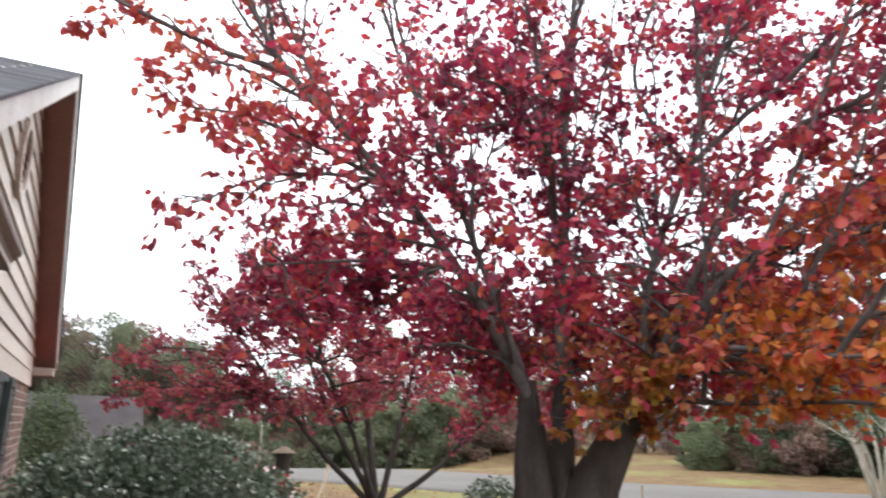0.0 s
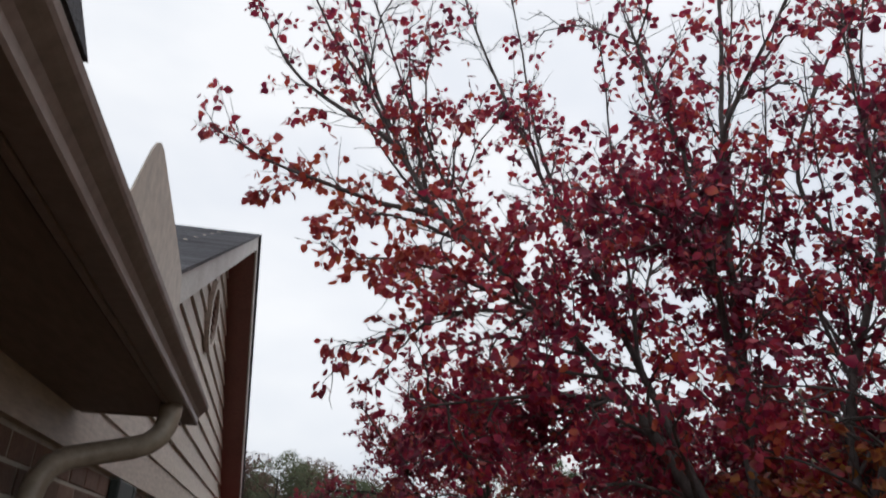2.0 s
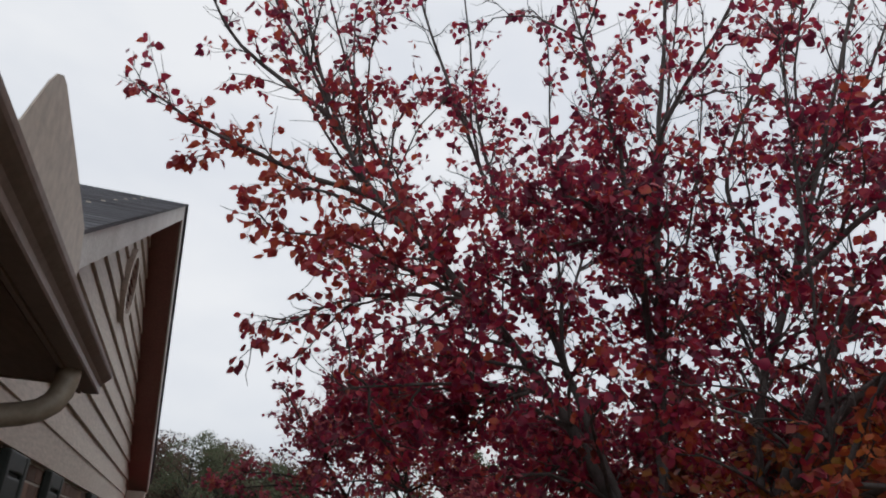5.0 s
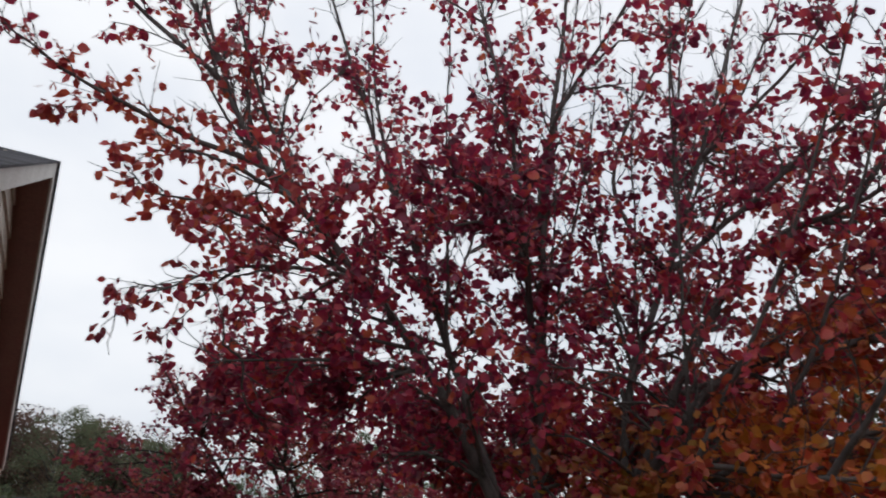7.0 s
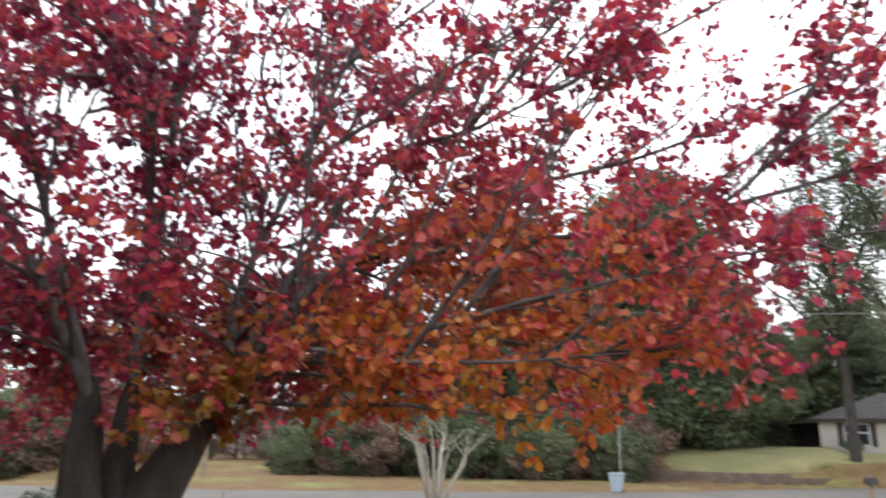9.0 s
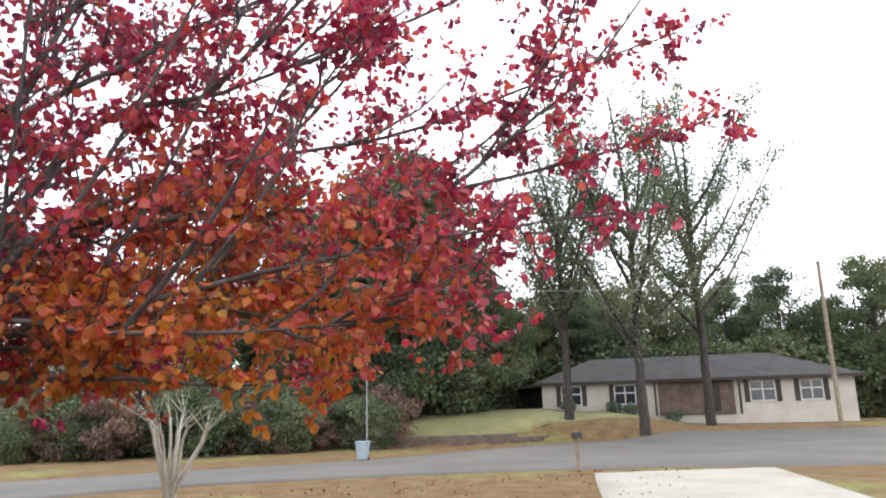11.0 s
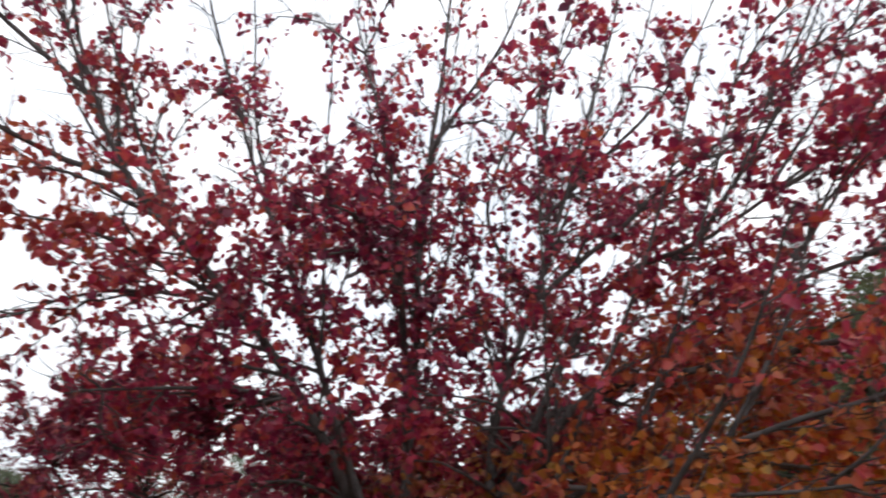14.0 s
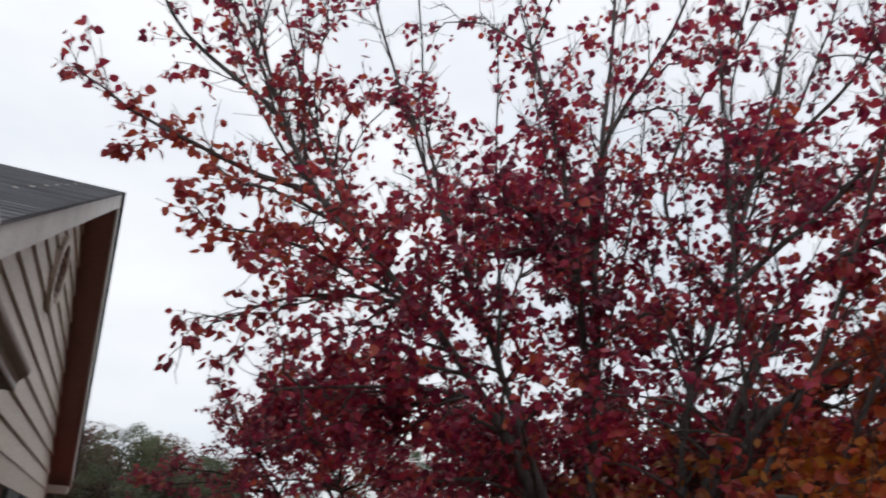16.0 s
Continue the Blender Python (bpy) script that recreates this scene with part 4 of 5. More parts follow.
def build_woods():
    rng = random.Random(3)
    protos = [clump_tree("woodland_tree", "dense green woodland tree at the edge of the woods", (42, 27, 0), 14, 4.2, 0.06, WOOD_LEAF, 31, 15000, 0.22, clumps=30),
              clump_tree("woodland_tree", "dense green woodland tree at the edge of the woods", (50, 17, 1), 17, 4.0, 0.06, WOOD_LEAF, 32, 15000, 0.24, clumps=32),
              clump_tree("woodland_tree", "grey-green woodland tree with an open crown", (55, 22, 1), 19, 4.5, 0.3, PINE_LEAF, 33, 8000, 0.2, clumps=36),
              clump_tree("woodland_tree", "russet woodland tree thinning for winter", (40, 33, 0), 11, 3.6, 0.06, BROWN_LEAF, 34, 8000, 0.17, clumps=34)]
    shrub = clump_tree("woodland_shrub", "dark green undergrowth at the edge of the woods", (38, 22, 0), 4.2, 3.2, 0.05, WOOD_LEAF, 35, 7000, 0.24, trunk_r=0.06, clumps=22)
    brush = clump_tree("woodland_shrub", "russet brush at the edge of the woods", (39, 26, 0), 3.6, 2.8, 0.05, BROWN_LEAF, 36, 4500, 0.2, trunk_r=0.05, clumps=20)
    thicket = clump_tree("woodland_shrub", "grey-green thicket at the edge of the woods", (37, 25, 0), 4.6, 2.4, 0.05, PINE_LEAF, 37, 5000, 0.2, trunk_r=0.05, clumps=20)
    spots = []
    def stand(first, last, count, near, far, kinds, lowest, highest):
        for k in range(count):
            a = radians(first + (last - first) * (k + rng.random() * 0.8) / count)
            d = rng.uniform(near, far)
            spots.append((d * math.sin(a), d * math.cos(a), kinds[rng.randrange(len(kinds))], rng.uniform(lowest, highest)))
    full, mixed, hazy = (protos[0], protos[1], protos[1]), (protos[0], protos[2], protos[3], protos[3]), (protos[3], protos[3], protos[3])
    stand(64, 77, 24, 46, 60, full, 0.85, 1.2)
    stand(77, 81, 8, 50, 60, full, 0.6, 0.85)          # tall woods across the street
    stand(77, 90, 12, 64, 74, full, 0.5, 0.65)
    stand(50, 65, 14, 50, 64, full, 0.45, 0.7)         # lower where the far lawn opens
    stand(30, 54, 22, 62, 80, mixed, 0.42, 0.62)
    stand(-9, 8, 18, 58, 78, hazy, 0.95, 1.25)
    stand(-9, 8, 16, 60, 78, (protos[2],), 0.55, 0.72)          # woods down the street
    stand(7, 32, 34, 60, 80, mixed, 0.5, 0.72)
    stand(83, 112, 30, 66, 80, (protos[0], protos[1], protos[2]), 0.6, 0.82)
    stand(62, 113, 24, 86, 105, full, 0.55, 0.75)         # a far row that closes the view
    stand(-12, 62, 30, 90, 110, full, 0.3, 0.42)
    stand(45, 72, 34, 38, 43, (shrub, brush, thicket), 0.4, 0.85)       # undergrowth
    stand(70, 80, 14, 48, 56, (shrub, shrub, thicket), 0.9, 1.5)
    stand(-10, 36, 30, 54, 66, (brush, thicket), 0.7, 1.3)
    stand(84, 108, 14, 64, 70, (shrub,), 1.2, 1.8)
    for x, y, proto, s in spots:
        t = copy_thing(proto, pose(x, y, float(ground_z(x, y)) - 0.1, 0, 0, rng.uniform(0, 360)))
        t.scale = (s, s, s)


def yard_tree(label, x, y, height, spread, trunk_r, seed, fork):
    """A tall airy tree: a trunk that parts into rising limbs, thin branches and a loose haze of leaves."""
    z = float(ground_z(x, y))
    tree = thing("yard_tree", label, "tree", (x, y, z))
    pick = random.Random(seed)
    split = height * fork
    limbs = [([Vector((0, 0, -0.3)), Vector((0.1, 0, split)), Vector((pick.gauss(0, 0.4), pick.gauss(0, 0.4), height * 0.65)), Vector((pick.gauss(0, 0.8), pick.gauss(0, 0.8), height))], trunk_r, 2.4, fork * 1.1, 0.8)]
    for k in range(13):
        a = k * 2.4 + pick.random()
        foot = split * 0.9 + (height * 0.4) * (k / 13)
        wide = spread * pick.uniform(0.75, 1.35) * (1.0 - 0.35 * k / 13)
        top = min(height * 0.97, foot + height * pick.uniform(0.3, 0.5))
        d = Vector((math.cos(a), math.sin(a), 0))
        limbs.append(([Vector((0, 0, foot)), d * wide * 0.45 + Vector((0, 0, foot + (top - foot) * 0.35)), d * wide + Vector((0, 0, top))], trunk_r * 0.42, 2.8, 0.2, 1.0))
    wood, twigs, (spots, dirs, sizes), nrng = grow(limbs, seed, 0.2, 0.36, 0.24, 2, lambda q: q.z > split * 0.75, lambda p: min(1.0, max(0.1, 0.55 + 1.2 * noise.noise(p * 0.3))), sides=7)
    part("trunk", mesh("trunk", *wood[0], BARK, True), BARK, tree)
    for v, f in wood[1:]:
        part("limb", mesh("limb", v, f, BARK, True), BARK, tree)
    spots = spots + nrng.normal(size=spots.shape) * 0.22
    tagged(part("crown", leaf_mesh("crown", spots, dirs, sizes, PINE_LEAF, nrng, LEAF[[0, 1, 2, 5]], [(0, 2, 1), (1, 2, 3)]), PINE_LEAF, tree, "thin grey-green leaves"), kind="stuff")


build_woods()
yard_tree("tall airy tree with grey-green leaves on the raised lawn", 46.2, 3.0, 19.0, 4.6, 0.34, 41, 0.3)
yard_tree("tall airy tree with a forked grey trunk on the raised lawn", 43.6, -1.4, 21.0, 5.6, 0.36, 42, 0.24)
yard_tree("tall airy tree standing close to the neighbour's house", 49.0, -5.6, 21.5, 5.4, 0.36, 43, 0.3)

# ---- shrubs by the house ----
def leafy_shrub(name, label, place, size, mat, seed, count, leaf, blobs=14):
    """A shrub of woody stems that fan out to lumps, covered by leaves on the outside of each lump."""
    rng, nrng = random.Random(seed), np.random.default_rng(seed)
    bush = thing(name, label, "shrub", place)
    v, f, spots, dirs = [], [], [], []
    for b in range(blobs):
        a, r = 2.4 * b, math.sqrt((b + 0.5) / blobs)
        p = Vector((size[0] * 0.72 * r * math.cos(a), size[1] * 0.72 * r * math.sin(a), size[2] * (0.8 - 0.45 * r * r + rng.uniform(-0.05, 0.05))))
        tube(v, f, bend(rng, (0.15 * math.cos(a), 0.15 * math.sin(a), -0.05), p, 0.05, 0.03, 5), [0.03 - 0.004 * i for i in range(6)], 5)
        k = int(count / blobs)
        q = nrng.normal(size=(k, 3))
        q /= np.linalg.norm(q, axis=1, keepdims=True)
        rad = np.array((size[0] * 0.4, size[1] * 0.4, size[2] * 0.26)) * rng.uniform(0.8, 1.2)
        s = q * rad * nrng.uniform(0.72, 1.05, (k, 1)) + np.array(p)
        spots.append(s)
        dirs.append(q + nrng.normal(size=(k, 3)) * 0.7 + (0, 0, -0.2))
    spots, dirs = np.concatenate(spots), np.concatenate(dirs)
    keep = spots[:, 2] > 0.05
    part("stems", mesh("stems", v, f, BARK, True), BARK, bush)
    tagged(part("foliage", leaf_mesh("foliage", spots[keep], dirs[keep], leaf * nrng.uniform(0.7, 1.2, keep.sum()), mat, nrng), mat, bush), kind="stuff")
    return bush


leafy_shrub("evergreen_bush", "large rounded bush with glossy dark green leaves beside the house", (0.75, 7.7, 0), (1.55, 1.3, 1.62), BUSH_LEAF, 51, 26000, 0.055, 26)
leafy_shrub("evergreen_bush", "dark green glossy bush against the brick wall", (1.15, 8.8, 0), (0.75, 0.75, 1.25), BUSH_LEAF, 52, 8000, 0.055, 12)
leafy_shrub("tall_shrub", "tall loose shrub with small yellow-green leaves", (-0.6, 17.0, 0), (0.8, 0.8, 2.3), WOOD_LEAF, 53, 7000, 0.06, 30)
leafy_shrub("low_bush", "small dark green bush on the lawn", (6.1, 10.4, 0), (0.6, 0.5, 0.95), BUSH_LEAF, 54, 2500, 0.05, 10)


def build_crape_myrtle():
    place = Vector((11.15, 7.2, 0))
    tree = thing("crape_myrtle", "small bare multi-stemmed crape myrtle with pale pruned branches", "tree", place)
    rng, nrng = random.Random(8), np.random.default_rng(8)
    v, f = [], []
    tube(v, f, bend(rng, (0, 0, -0.1), (0.02, -0.02, 0.72), 0, 0.01, 5), [0.12, 0.1, 0.095, 0.09, 0.09, 0.08], 12)
    part("trunk", mesh("trunk", v, f, PALE_BARK, True), PALE_BARK, tree)
    spots = []
    for k in range(11):
        a = k * 2.4
        out = 0.15 + 0.55 * ((k * 0.37) % 1)
        top = Vector((out * math.cos(a), out * math.sin(a), 1.45 + 0.4 * ((k * 0.61) % 1)))
        v, f = [], []
        line = bend(rng, (0.05 * math.cos(a), 0.05 * math.sin(a), 0.5), top, 0.03, 0.015, 6)
        tube(v, f, line, [0.042, 0.036, 0.032, 0.028, 0.026, 0.024, 0.024], 7)
        for j in range(4):
            d = Vector((math.cos(a) * 0.3 + rng.gauss(0, 0.25), math.sin(a) * 0.3 + rng.gauss(0, 0.25), 0.45))
            tw = bend(rng, line[-1], line[-1] + d, 0.02, 0.015, 4)
            tube(v, f, tw, [0.012, 0.009, 0.007, 0.005, 0.003], 4)
            spots += [tw[i].lerp(tw[i + 1], rng.random()) for i in (1, 2, 3) for _ in range(2)]
        part("limb", mesh("limb", v, f, PALE_BARK, True), PALE_BARK, tree)
    n = len(spots)
    tagged(part("crown", leaf_mesh("crown", spots, nrng.normal(size=(n, 3)), np.full(n, 0.06), WOOD_LEAF, nrng), WOOD_LEAF, tree, "few yellow-green leaves"), kind="stuff")


build_crape_myrtle()


# ---- across the street ----
def build_neighbour():
    X, Y0, Y1, Z0, Z1 = 52.0, 5.2, -15.0, 1.55, 3.75
    house = thing("neighbour_house", "low cream-brick ranch house with a charcoal hip roof", "house", (0, 0, 0))
    part("wall", boxed(X, X + 9, Y1, Y0, Z0 - 1.2, Z1), CREAM_BRICK, house)
    e = 0.55
    bm = bmesh.new()
    low = [bm.verts.new(p) for p in ((X - e, Y0 + e, Z1 - 0.1), (X + 9 + e, Y0 + e, Z1 - 0.1), (X + 9 + e, Y1 - e, Z1 - 0.1), (X - e, Y1 - e, Z1 - 0.1))]
    top = [bm.verts.new(p) for p in ((X + 4.5, Y0 - 3.4, 5.5), (X + 4.5, Y1 + 4.2, 5.5))]
    for q in ((low[0], low[1], top[0]), (low[1], low[2], top[1], top[0]), (low[2], low[3], top[1]), (low[3], low[0], top[0], top[1]), (low[3], low[2], low[1], low[0])):
        bm.faces.new(q)
    roof = part("roof", bm, FAR_ROOF, house, "charcoal shingle hip roof")
    part("fascia", boxed(X - e - 0.03, X - e, Y1 - e, Y0 + e, Z1 - 0.28, Z1 - 0.08), DARK_BROWN, house)
    for yc, w in ((3.15, 1.4), (-0.52, 1.45), (-9.4, 1.6), (-12.4, 1.4)):
        win = part("window", boxed(X - 0.03, X - 0.005, yc - w / 2, yc + w / 2, Z0 + 0.5, Z1 - 0.35), WHITE_TRIM, house)
        for sy in (-1, 1):
            for z0, z1 in ((Z0 + 0.58, Z0 + 1.24), (Z0 + 1.32, Z1 - 0.43)):
                part("pane", boxed(X - 0.04, X - 0.031, yc + min(0, sy * (w / 2 - 0.07)) + (0.04 if sy > 0 else 0), yc + max(0, sy * (w / 2 - 0.07)) - (0.04 if sy < 0 else 0), z0, z1), WINDOW_GLASS, win)
        for sy in (-1, 1):
            c = yc + sy * (w / 2 + 0.19)
            part("shutter", boxed(X - 0.05, X - 0.004, c - 0.16, c + 0.16, Z0 + 0.45, Z1 - 0.32, bevel=0.01), DARK_BROWN, house)
    part("porch_wall", boxed(X - 0.1, X - 0.003, -7.6, -2.75, Z0 - 0.3, Z1 - 0.12), BLOCK, house, "shaded brown wall by the entrance")
    for y in (-2.5, -7.9):
        part("post", boxed(X - 0.5, X - 0.36, y - 0.07, y + 0.07, Z0 - 0.3, Z1 - 0.1, bevel=0.01), DARK_BROWN, house)
    part("door", boxed(X - 0.14, X - 0.1, -6.7, -5.75, Z0 - 0.1, Z0 + 1.98, bevel=0.01), DARK_BROWN, house)
    part("carport", boxed(X + 0.6, X + 5, Y0 + 0.02, Y0 + 3.6, Z1 - 0.35, Z1 - 0.12), DARK_BROWN, house)
    part("carport_wall", boxed(X + 4.8, X + 5, Y0 + 0.02, Y0 + 3.6, Z0 - 0.5, Z1 - 0.36), DARK_BROWN, house)


build_neighbour()
for i, y in enumerate((3.4, 0.3, -0.9, -3.6)):
    leafy_shrub("foundation_bush", "clipped dark green bush under the neighbour's windows", (51.1, y, float(ground_z(51.1, y)) - 0.02), (0.9, 0.6, 0.75), BUSH_LEAF, 60 + i, 900, 0.12, 6)


def build_retaining_wall():
    holder = thing("retaining_wall", "low curved retaining wall of brown blocks edging the raised lawn", "wall")
    n, courses = 22, 3
    block = boxed(-0.235, 0.235, -0.14, 0.14, -0.098, 0.098, bevel=0.015)
    me = bpy.data.meshes.new("block")
    block.to_mesh(me)
    block.free()
    me.materials.append(BLOCK)
    for c in range(courses):
        for k in range(n):
            t = (k + 0.5 * (c % 2)) / n
            a = Vector((39.1, 11.9)).lerp(Vector((44.0, 3.9)), t) + Vector((-0.853, -0.522)) * 4.4 * t * (1 - t)
            z = float(ground_z(a.x - 0.9, a.y - 0.5)) + 0.06 + 0.2 * c
            if c == 2 and t > 0.72:
                continue
            o = new("block", me)
            o.parent = holder
            o.matrix_local = pose(a.x, a.y, z, 0, 0, -65 + 20 * (t - 0.5)) @ Matrix.Diagonal((0.98, 1, 1, 1))


build_retaining_wall()


def build_bin(place):
    bin_ = thing("wheeled_bin", "pale blue-grey plastic wheeled bin at the kerb", "bin", place)
    bm = bmesh.new()
    rings = []
    for z, s in ((0.06, 0.2), (0.08, 0.22), (0.9, 0.3), (0.92, 0.32), (0.96, 0.32)):
        rings.append([bm.verts.new((s * x, s * 1.1 * y, z)) for x, y in ((-1, -0.8), (-0.8, -1), (0.8, -1), (1, -0.8), (1, 0.8), (0.8, 1), (-0.8, 1), (-1, 0.8))])
    for a, b in zip(rings, rings[1:]):
        for k in range(8):
            bm.faces.new((a[k], a[(k + 1) % 8], b[(k + 1) % 8], b[k]))
    bm.faces.new(rings[0])
    part("body", bm, BIN_BLUE, bin_)
    part("lid", boxed(-0.34, 0.34, -0.37, 0.37, 0.965, 1.03, bevel=0.025), BIN_BLUE, bin_)
    part("handle", rod(bmesh.new(), (0.36, -0.25, 0.95), (0.36, 0.25, 0.95), 0.02), DARK_METAL, bin_)
    for y in (-0.26, 0.26):
        part("wheel", rod(bmesh.new(), (0.2, y - 0.03, 0.1), (0.2, y + 0.03, 0.1), 0.1, sides=16), RUBBER, bin_)


build_bin((27.8, 9.9, float(ground_z(27.8, 9.9))))
bpy.data.objects["wheeled_bin"].scale = (0.72, 0.72, 0.72)


def build_mailbox(place):
    box_ = thing("mailbox", "dark metal mailbox on a grey timber post beside the street", "mailbox", place)
    part("post", boxed(-0.05, 0.05, -0.05, 0.05, -0.2, 0.92, bevel=0.006), TIMBER, box_)
    part("arm", boxed(-0.22, 0.22, -0.04, 0.04, 0.86, 0.92, bevel=0.005), TIMBER, box_)
    prof = [(-0.09, 0.925), (0.09, 0.925), (0.09, 1.04)] + [(0.09 * math.cos(a), 1.04 + 0.085 * math.sin(a)) for a in np.linspace(0.2, math.pi - 0.2, 8)] + [(-0.09, 1.04)]
    body = part("body", prism([(p[0], p[1]) for p in prof], "x", -0.25, 0.25), DARK_METAL, box_)
    part("flag", boxed(-0.1, -0.06, 0.093, 0.1, 1.0, 1.16), RED_PAINT, body)
    part("door", prism([(0.97 * u, 0.001 + v) for u, v in prof], "x", 0.251, 0.258), DARK_METAL, body)


build_mailbox((22.1, 1.2, 0))
box_turn = bpy.data.objects["mailbox"]
box_turn.rotation_euler = (0, 0, radians(20))


def post(name, label, place, height, r, mat, category="post"):
    p = thing(name, label, category, place)
    part("pole", rod(bmesh.new(), (0, 0, -0.3), (0, 0, height), r, r * 0.8), mat, p)
    part("cap", rod(bmesh.new(), (0, 0, height), (0, 0, height + r * 1.2), r * 1.2, r * 0.4), mat, p)
    return p


post("thin_post", "thin grey metal post beside the bin", (29.55, 10.35, 0), 3.9, 0.03, METAL)
post("thin_post", "slender pale post beside the street", (8.6, 39.0, float(ground_z(8.6, 39.0))), 2.55, 0.035, PALE_BARK)
post("short_stake", "short dark stake in the lawn", (12.2, 13.8, 0), 0.5, 0.03, TIMBER, "stake")


def build_stakes():
    s = thing("leaning_stakes", "two pale timber stakes leaning together on the lawn", "stake", (4.6, 15.0, 0))
    for a, b in (((-0.05, 0, -0.05), (0.3, 0.1, 0.95)), ((0.2, 0.3, -0.05), (0.22, 0.05, 1.0))):
        part("stake", rod(bmesh.new(), a, b, 0.025, 0.02, 6), PALE_TIMBER, s)


build_stakes()


def build_trellis():
    arch = thing("garden_trellis", "low arched wire plant support standing on the lawn", "trellis", (6.42, 5.97, 0.08))
    arch.rotation_euler = (0, 0, radians(45))
    ring = [Vector((0.33 * math.cos(a), 0, 0.47 + 0.33 * math.sin(a))) for a in np.linspace(0, math.pi, 17)]
    v, f = [], []
    tube(v, f, [Vector((0.33, 0, -0.1))] + ring + [Vector((-0.33, 0, -0.1))], [0.011] * 19, 6)
    part("hoop", mesh("hoop", v, f, DARK_METAL, True), DARK_METAL, arch)
    for x in (-0.12, 0.12):
        part("wire", rod(bmesh.new(), (x, 0, -0.1), (x, 0, 0.47 + math.sqrt(0.33 ** 2 - x * x)), 0.008, sides=6), DARK_METAL, arch)


build_trellis()


def build_hoop(place):
    h = thing("basketball_hoop", "white basketball backboard on a dark pole", "basketball hoop", place)
    part("pole", rod(bmesh.new(), (0, 0.3, -0.3), (0, 0.3, 2.6), 0.06), DARK_METAL, h)
    board = part("backboard", boxed(-0.75, 0.75, -0.02, 0.02, 1.35, 2.4, bevel=0.01), METAL, h, "pale grey backboard")
    for x0, x1, z0, z1 in ((-0.75, 0.75, 1.35, 1.42), (-0.75, 0.75, 2.33, 2.4), (-0.75, -0.68, 1.42, 2.33), (0.68, 0.75, 1.42, 2.33), (-0.3, 0.3, 1.95, 2.0)):
        part("border", boxed(x0, x1, -0.03, -0.021, z0, z1), WHITE_PAINT, board)
    bm = bmesh.new()
    for k in range(16):
        a, b = 2 * math.pi * k / 16, 2 * math.pi * (k + 1) / 16
        rod(bm, (0.23 * math.cos(a), -0.27 + 0.23 * math.sin(a), 1.6), (0.23 * math.cos(b), -0.27 + 0.23 * math.sin(b), 1.6), 0.012, sides=5)
    part("rim", bm, RED_PAINT, h)


build_hoop((17.7, 57.3, float(ground_z(17.7, 57.3))))


def build_car(name, label, place, turn, paint):
    car = thing(name, label, "car", place)
    car.rotation_euler = (0, 0, radians(turn))
    side = [(-2.2, 0.35), (-2.22, 0.62), (-2.1, 0.8), (-1.2, 0.92), (-0.55, 1.36), (0.2, 1.44), (0.95, 1.38), (1.55, 0.99), (2.1, 0.95), (2.2, 0.8), (2.22, 0.5), (2.15, 0.33), (1.75, 0.3), (-1.8, 0.3)]
    bm = prism(side, "y", -0.86, 0.86)
    for v in bm.verts:
        if v.co.z > 1.0:
            v.co.y *= 0.76
    bmesh.ops.bevel(bm, geom=[e for e in bm.edges if abs(e.verts[0].co.y - e.verts[1].co.y) < 0.3], offset=0.05, segments=2, affect="EDGES")
    part("body", bm, paint, car)
    for y in (-1, 1):
        part("side_window", prism([(-1.0, 0.98), (-0.5, 1.3), (0.9, 1.31), (1.35, 1.0)], "y", y * 0.8 - 0.02, y * 0.8 + 0.02), WINDOW_GLASS, car)
    part("rear_window", prism([(1.0, 1.36), (1.5, 1.02), (1.54, 1.04), (1.04, 1.39)], "y", -0.56, 0.56), WINDOW_GLASS, car)
    part("bumper", boxed(2.18, 2.28, -0.8, 0.8, 0.38, 0.58, bevel=0.03), paint, car)
    for y in (-1, 1):
        part("tail_light", boxed(2.17, 2.235, y * 0.68 - 0.13, y * 0.68 + 0.13, 0.68, 0.86, bevel=0.02), RED_PAINT, car)
        for x in (-1.4, 1.35):
            wheel = part("wheel", rod(bmesh.new(), (x, y * 0.88 - 0.1, 0.32), (x, y * 0.88 + 0.1, 0.32), 0.32, sides=20), RUBBER, car)
            part("rim", rod(bmesh.new(), (x, y * 0.88 - 0.108, 0.32), (x, y * 0.88 + 0.108, 0.32), 0.2, sides=16), METAL, wheel)
    return car


build_car("red_car", "red saloon car parked beyond the bush", (1.2, 13.0, 0), -12, RED_PAINT)
build_car("white_car", "white car parked down the street", (16.6, 60.0, float(ground_z(16.6, 60.0))), 25, WHITE_PAINT)


def build_far_house():
    h = thing("far_house", "distant house with a mauve-grey shingle roof down the street", "house")
    x0, x1, y0, y1, g = -6.0, 2.9, 46.0, 53.0, -2.2
    part("wall", boxed(x0, x1, y0, y1, g - 0.8, 0.4), CREAM_BRICK, h)
    part("roof", prism([(y0 - 0.5, 0.3), ((y0 + y1) / 2, 3.0), (y1 + 0.5, 0.3)], "x", x0 - 0.4, x1 + 0.4), MAUVE_ROOF, h, "mauve-grey roof")
    for x in (-4, -1, 2):
        w = part("window", boxed(x - 0.6, x + 0.6, y0 - 0.03, y0 - 0.004, g + 0.5, g + 1.8), WHITE_TRIM, h)
        part("pane", boxed(x - 0.52, x + 0.52, y0 - 0.04, y0 - 0.031, g + 0.58, g + 1.72), WINDOW_GLASS, w)


build_far_house()


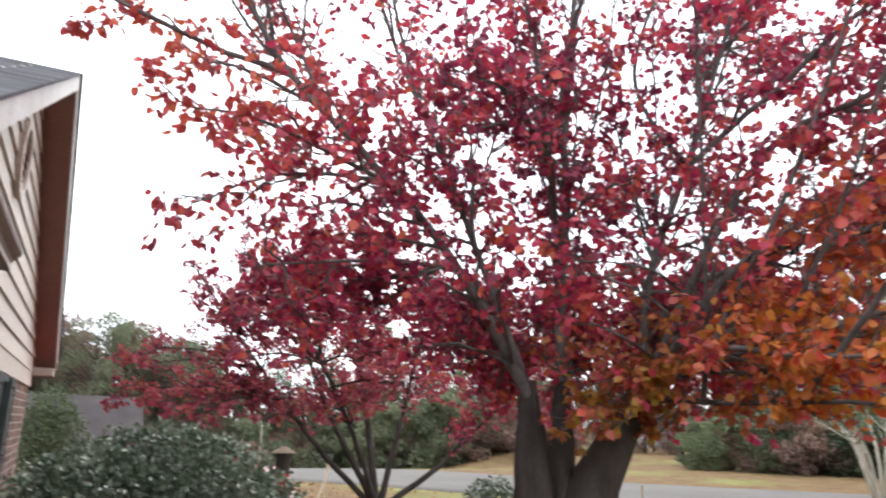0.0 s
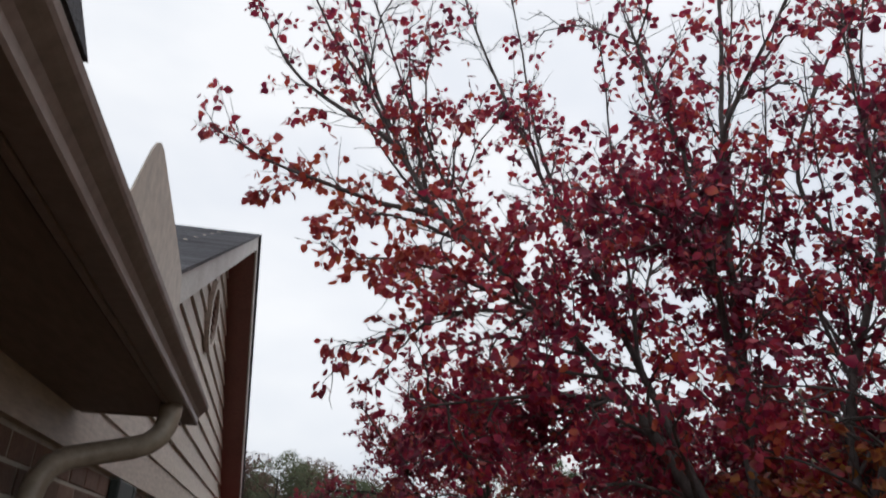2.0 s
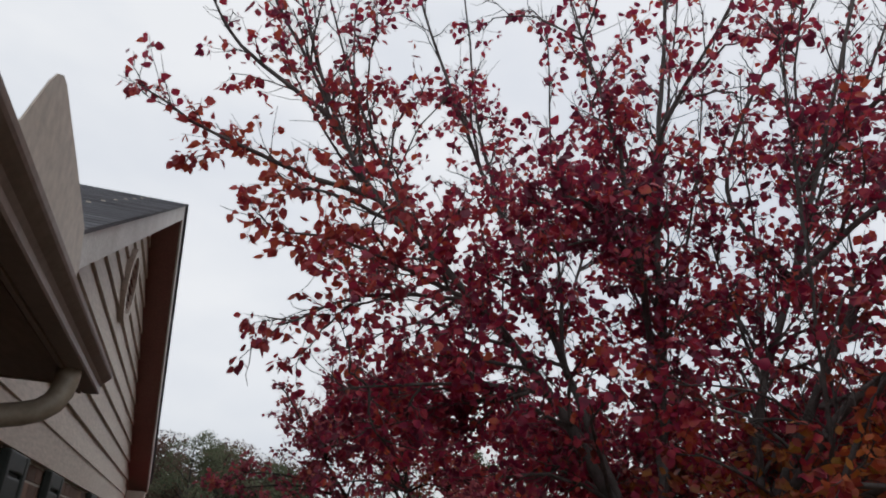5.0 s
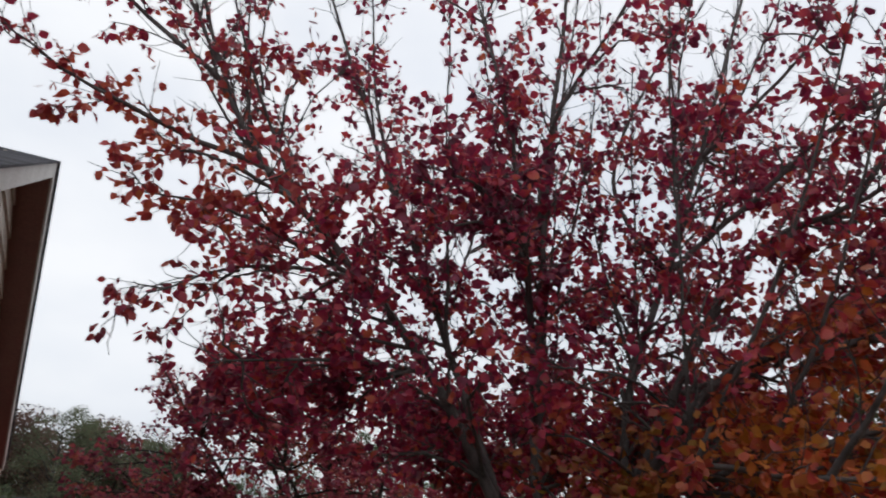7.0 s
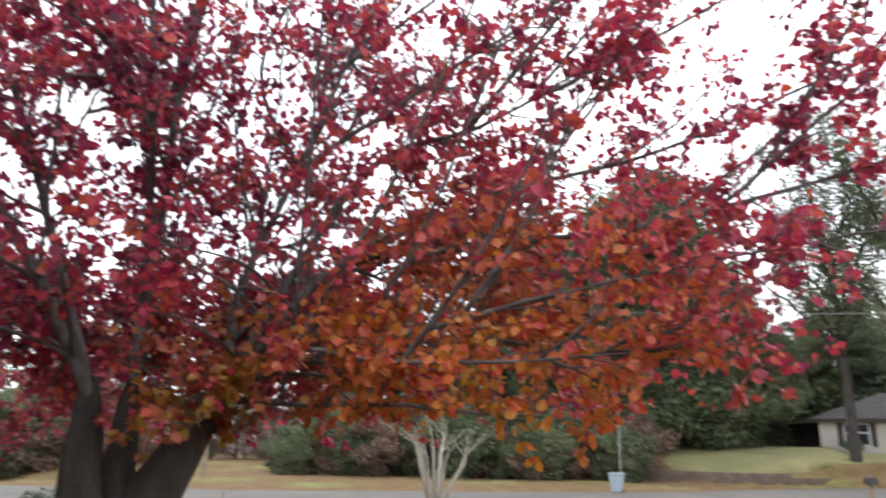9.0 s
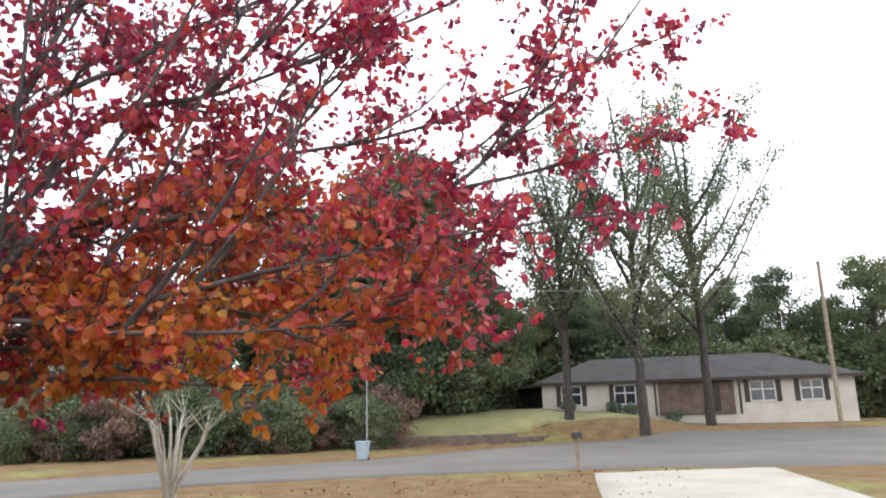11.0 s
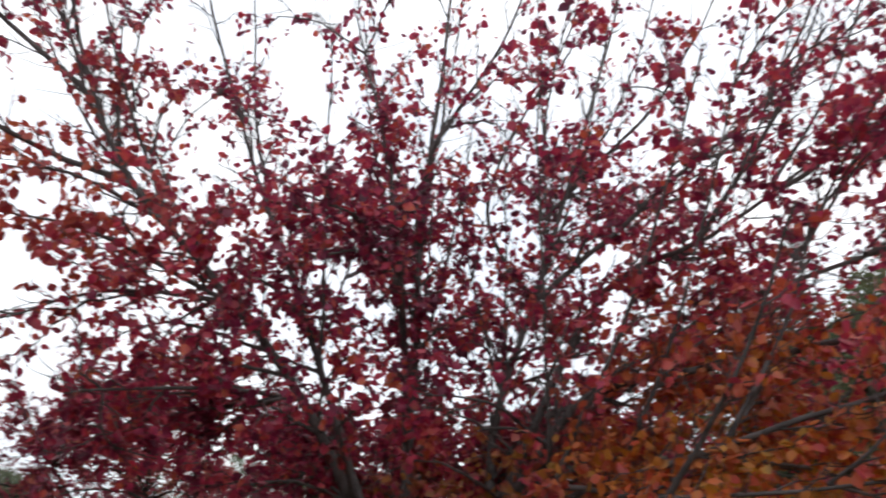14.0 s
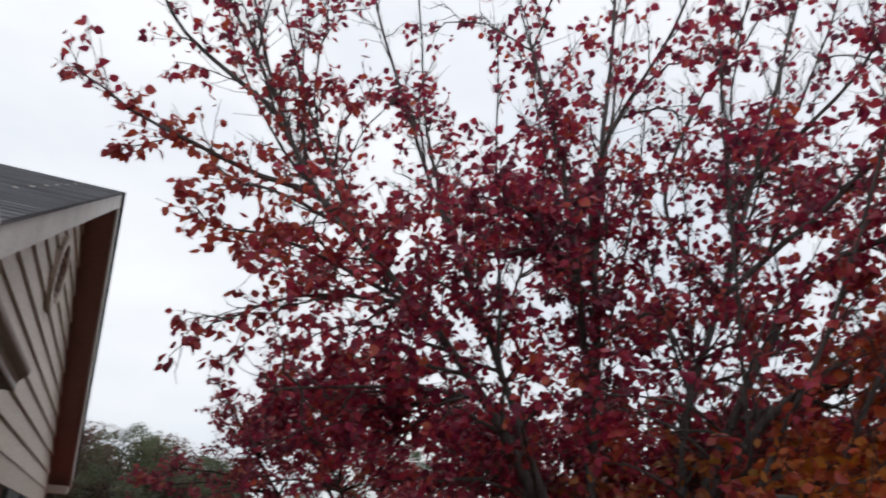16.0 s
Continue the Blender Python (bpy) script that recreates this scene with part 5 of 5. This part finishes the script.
def build_white_house():
    h = thing("far_house", "distant white house beyond the far lawn", "house")
    x, y = 62.0, 64.0
    g = float(ground_z(x, y))
    part("wall", boxed(x - 3, x + 3, y - 3, y + 4, g - 0.5, g + 2.7), WHITE_PAINT, h)
    part("roof", prism([(y - 3.6, g + 2.6), (y + 0.5, g + 4.6), (y + 4.6, g + 2.6)], "x", x - 3.4, x + 3.4), FAR_ROOF, h)
    for k in range(2):
        part("window", boxed(x - 2.0 + k * 2.4, x - 0.9 + k * 2.4, y - 3.04, y - 3.004, g + 0.9, g + 2.1), WINDOW_GLASS, h)


def build_feeder():
    f = thing("bird_feeder", "dark hanging bird feeder with a pale lid under a branch", "bird feeder", (2.42, 9.3, 1.1))
    part("body", rod(bmesh.new(), (0, 0, 0.05), (0, 0, 0.27), 0.085, 0.1, 8), DARK_BROWN, f)
    part("tray", rod(bmesh.new(), (0, 0, 0.02), (0, 0, 0.05), 0.14, 0.14, 12), DARK_BROWN, f)
    part("lid", rod(bmesh.new(), (0, 0, 0.27), (0, 0, 0.35), 0.16, 0.03, 10), TIMBER, f)
    part("wire", rod(bmesh.new(), (0, 0, 0.35), (0, 0, 1.15), 0.006, 0.006, 5), DARK_METAL, f)


build_feeder()
build_white_house()


def build_cable():
    c = thing("overhead_cable", "thin pale overhead utility cable before the woods", "cable")
    pts = [Vector((24, 29, 9.3)).lerp(Vector((45, -12, 8.8)), t / 24) - Vector((0, 0, 1.2 * (1 - (t / 12 - 1) ** 2))) for t in range(25)]
    v, f = [], []
    tube(v, f, pts, [0.014] * 25, 6)
    part("strand", mesh("strand", v, f, METAL, True), METAL, c)
    for p in (pts[0], pts[-1]):
        pole = post("utility_pole", "grey timber utility pole", (p.x, p.y, float(ground_z(p.x, p.y))), p.z + 0.6, 0.13, TIMBER, "utility pole")


build_cable()


def scatter_leaves():
    nrng = np.random.default_rng(77)
    n = 9000
    r, a = 6 + 36 * np.sqrt(nrng.random(n)), radians(10) + radians(85) * nrng.random(n)
    x, y = r * np.sin(a), r * np.cos(a)
    lawn = (y - 15.4) * 0.6 + (x - 11.7) * 0.8 < -0.3
    x, y = x[lawn], y[lawn]
    n = len(x)
    spots = np.stack([x, y, ground_z(x, y) + 0.035], 1)
    dirs = nrng.normal(size=(n, 3)) * (1, 1, 0.15)
    tagged(new("fallen_leaves", leaf_mesh("fallen_leaves", spots, dirs, 0.075 * nrng.uniform(0.7, 1.3, n), LITTER, nrng)), "brown fallen leaves scattered over the lawn and street", "leaves", kind="stuff")


scatter_leaves()

# ---- bricks of the house wall, last ----
def lay_bricks():
    course, length, joint = 0.104, 0.27, 0.014
    h, w = course - joint, length - joint

    def brick_mesh(width):
        bm = boxed(-0.012, 0.006, 0, width, 0, h)
        bmesh.ops.bevel(bm, geom=[e for e in bm.edges if all(v.co.x > 0 for v in e.verts)], offset=0.004, segments=1, affect="EDGES")
        me = bpy.data.meshes.new("brick")
        bm.to_mesh(me)
        bm.free()
        me.materials.append(BRICK)
        return me
    whole = brick_mesh(w)
    rng = random.Random(4)
    rest_v, rest_f = [], []
    end = GABLE_Y + HALF - 0.2
    co = [tuple(v.co) for v in whole.vertices]
    fc = [tuple(p.vertices) for p in whole.polygons]
    singles = 0
    for c in range(0, 25):
        z = FRIEZE_Z - 0.004 - (c + 1) * course
        if z < 0:
            break
        y = -0.6 - (length / 2 if c % 2 else 0)
        while y + w < end:
            x = WALL_X - 0.006 + rng.uniform(-0.002, 0.002)
            if 1.6 < y < 8.0 and z > 0.95 and singles < 300:
                o = new("brick", whole)
                o.parent = wall
                o.location = (x, y, z)
                singles += 1
            else:
                base = len(rest_v)
                rest_v.extend((x + vx, y + vy, z + vz) for vx, vy, vz in co)
                rest_f.extend(tuple(i + base for i in p) for p in fc)
            y += length
    tagged(part("brickwork", (rest_v, rest_f), BRICK, wall), kind="stuff")


lay_bricks()
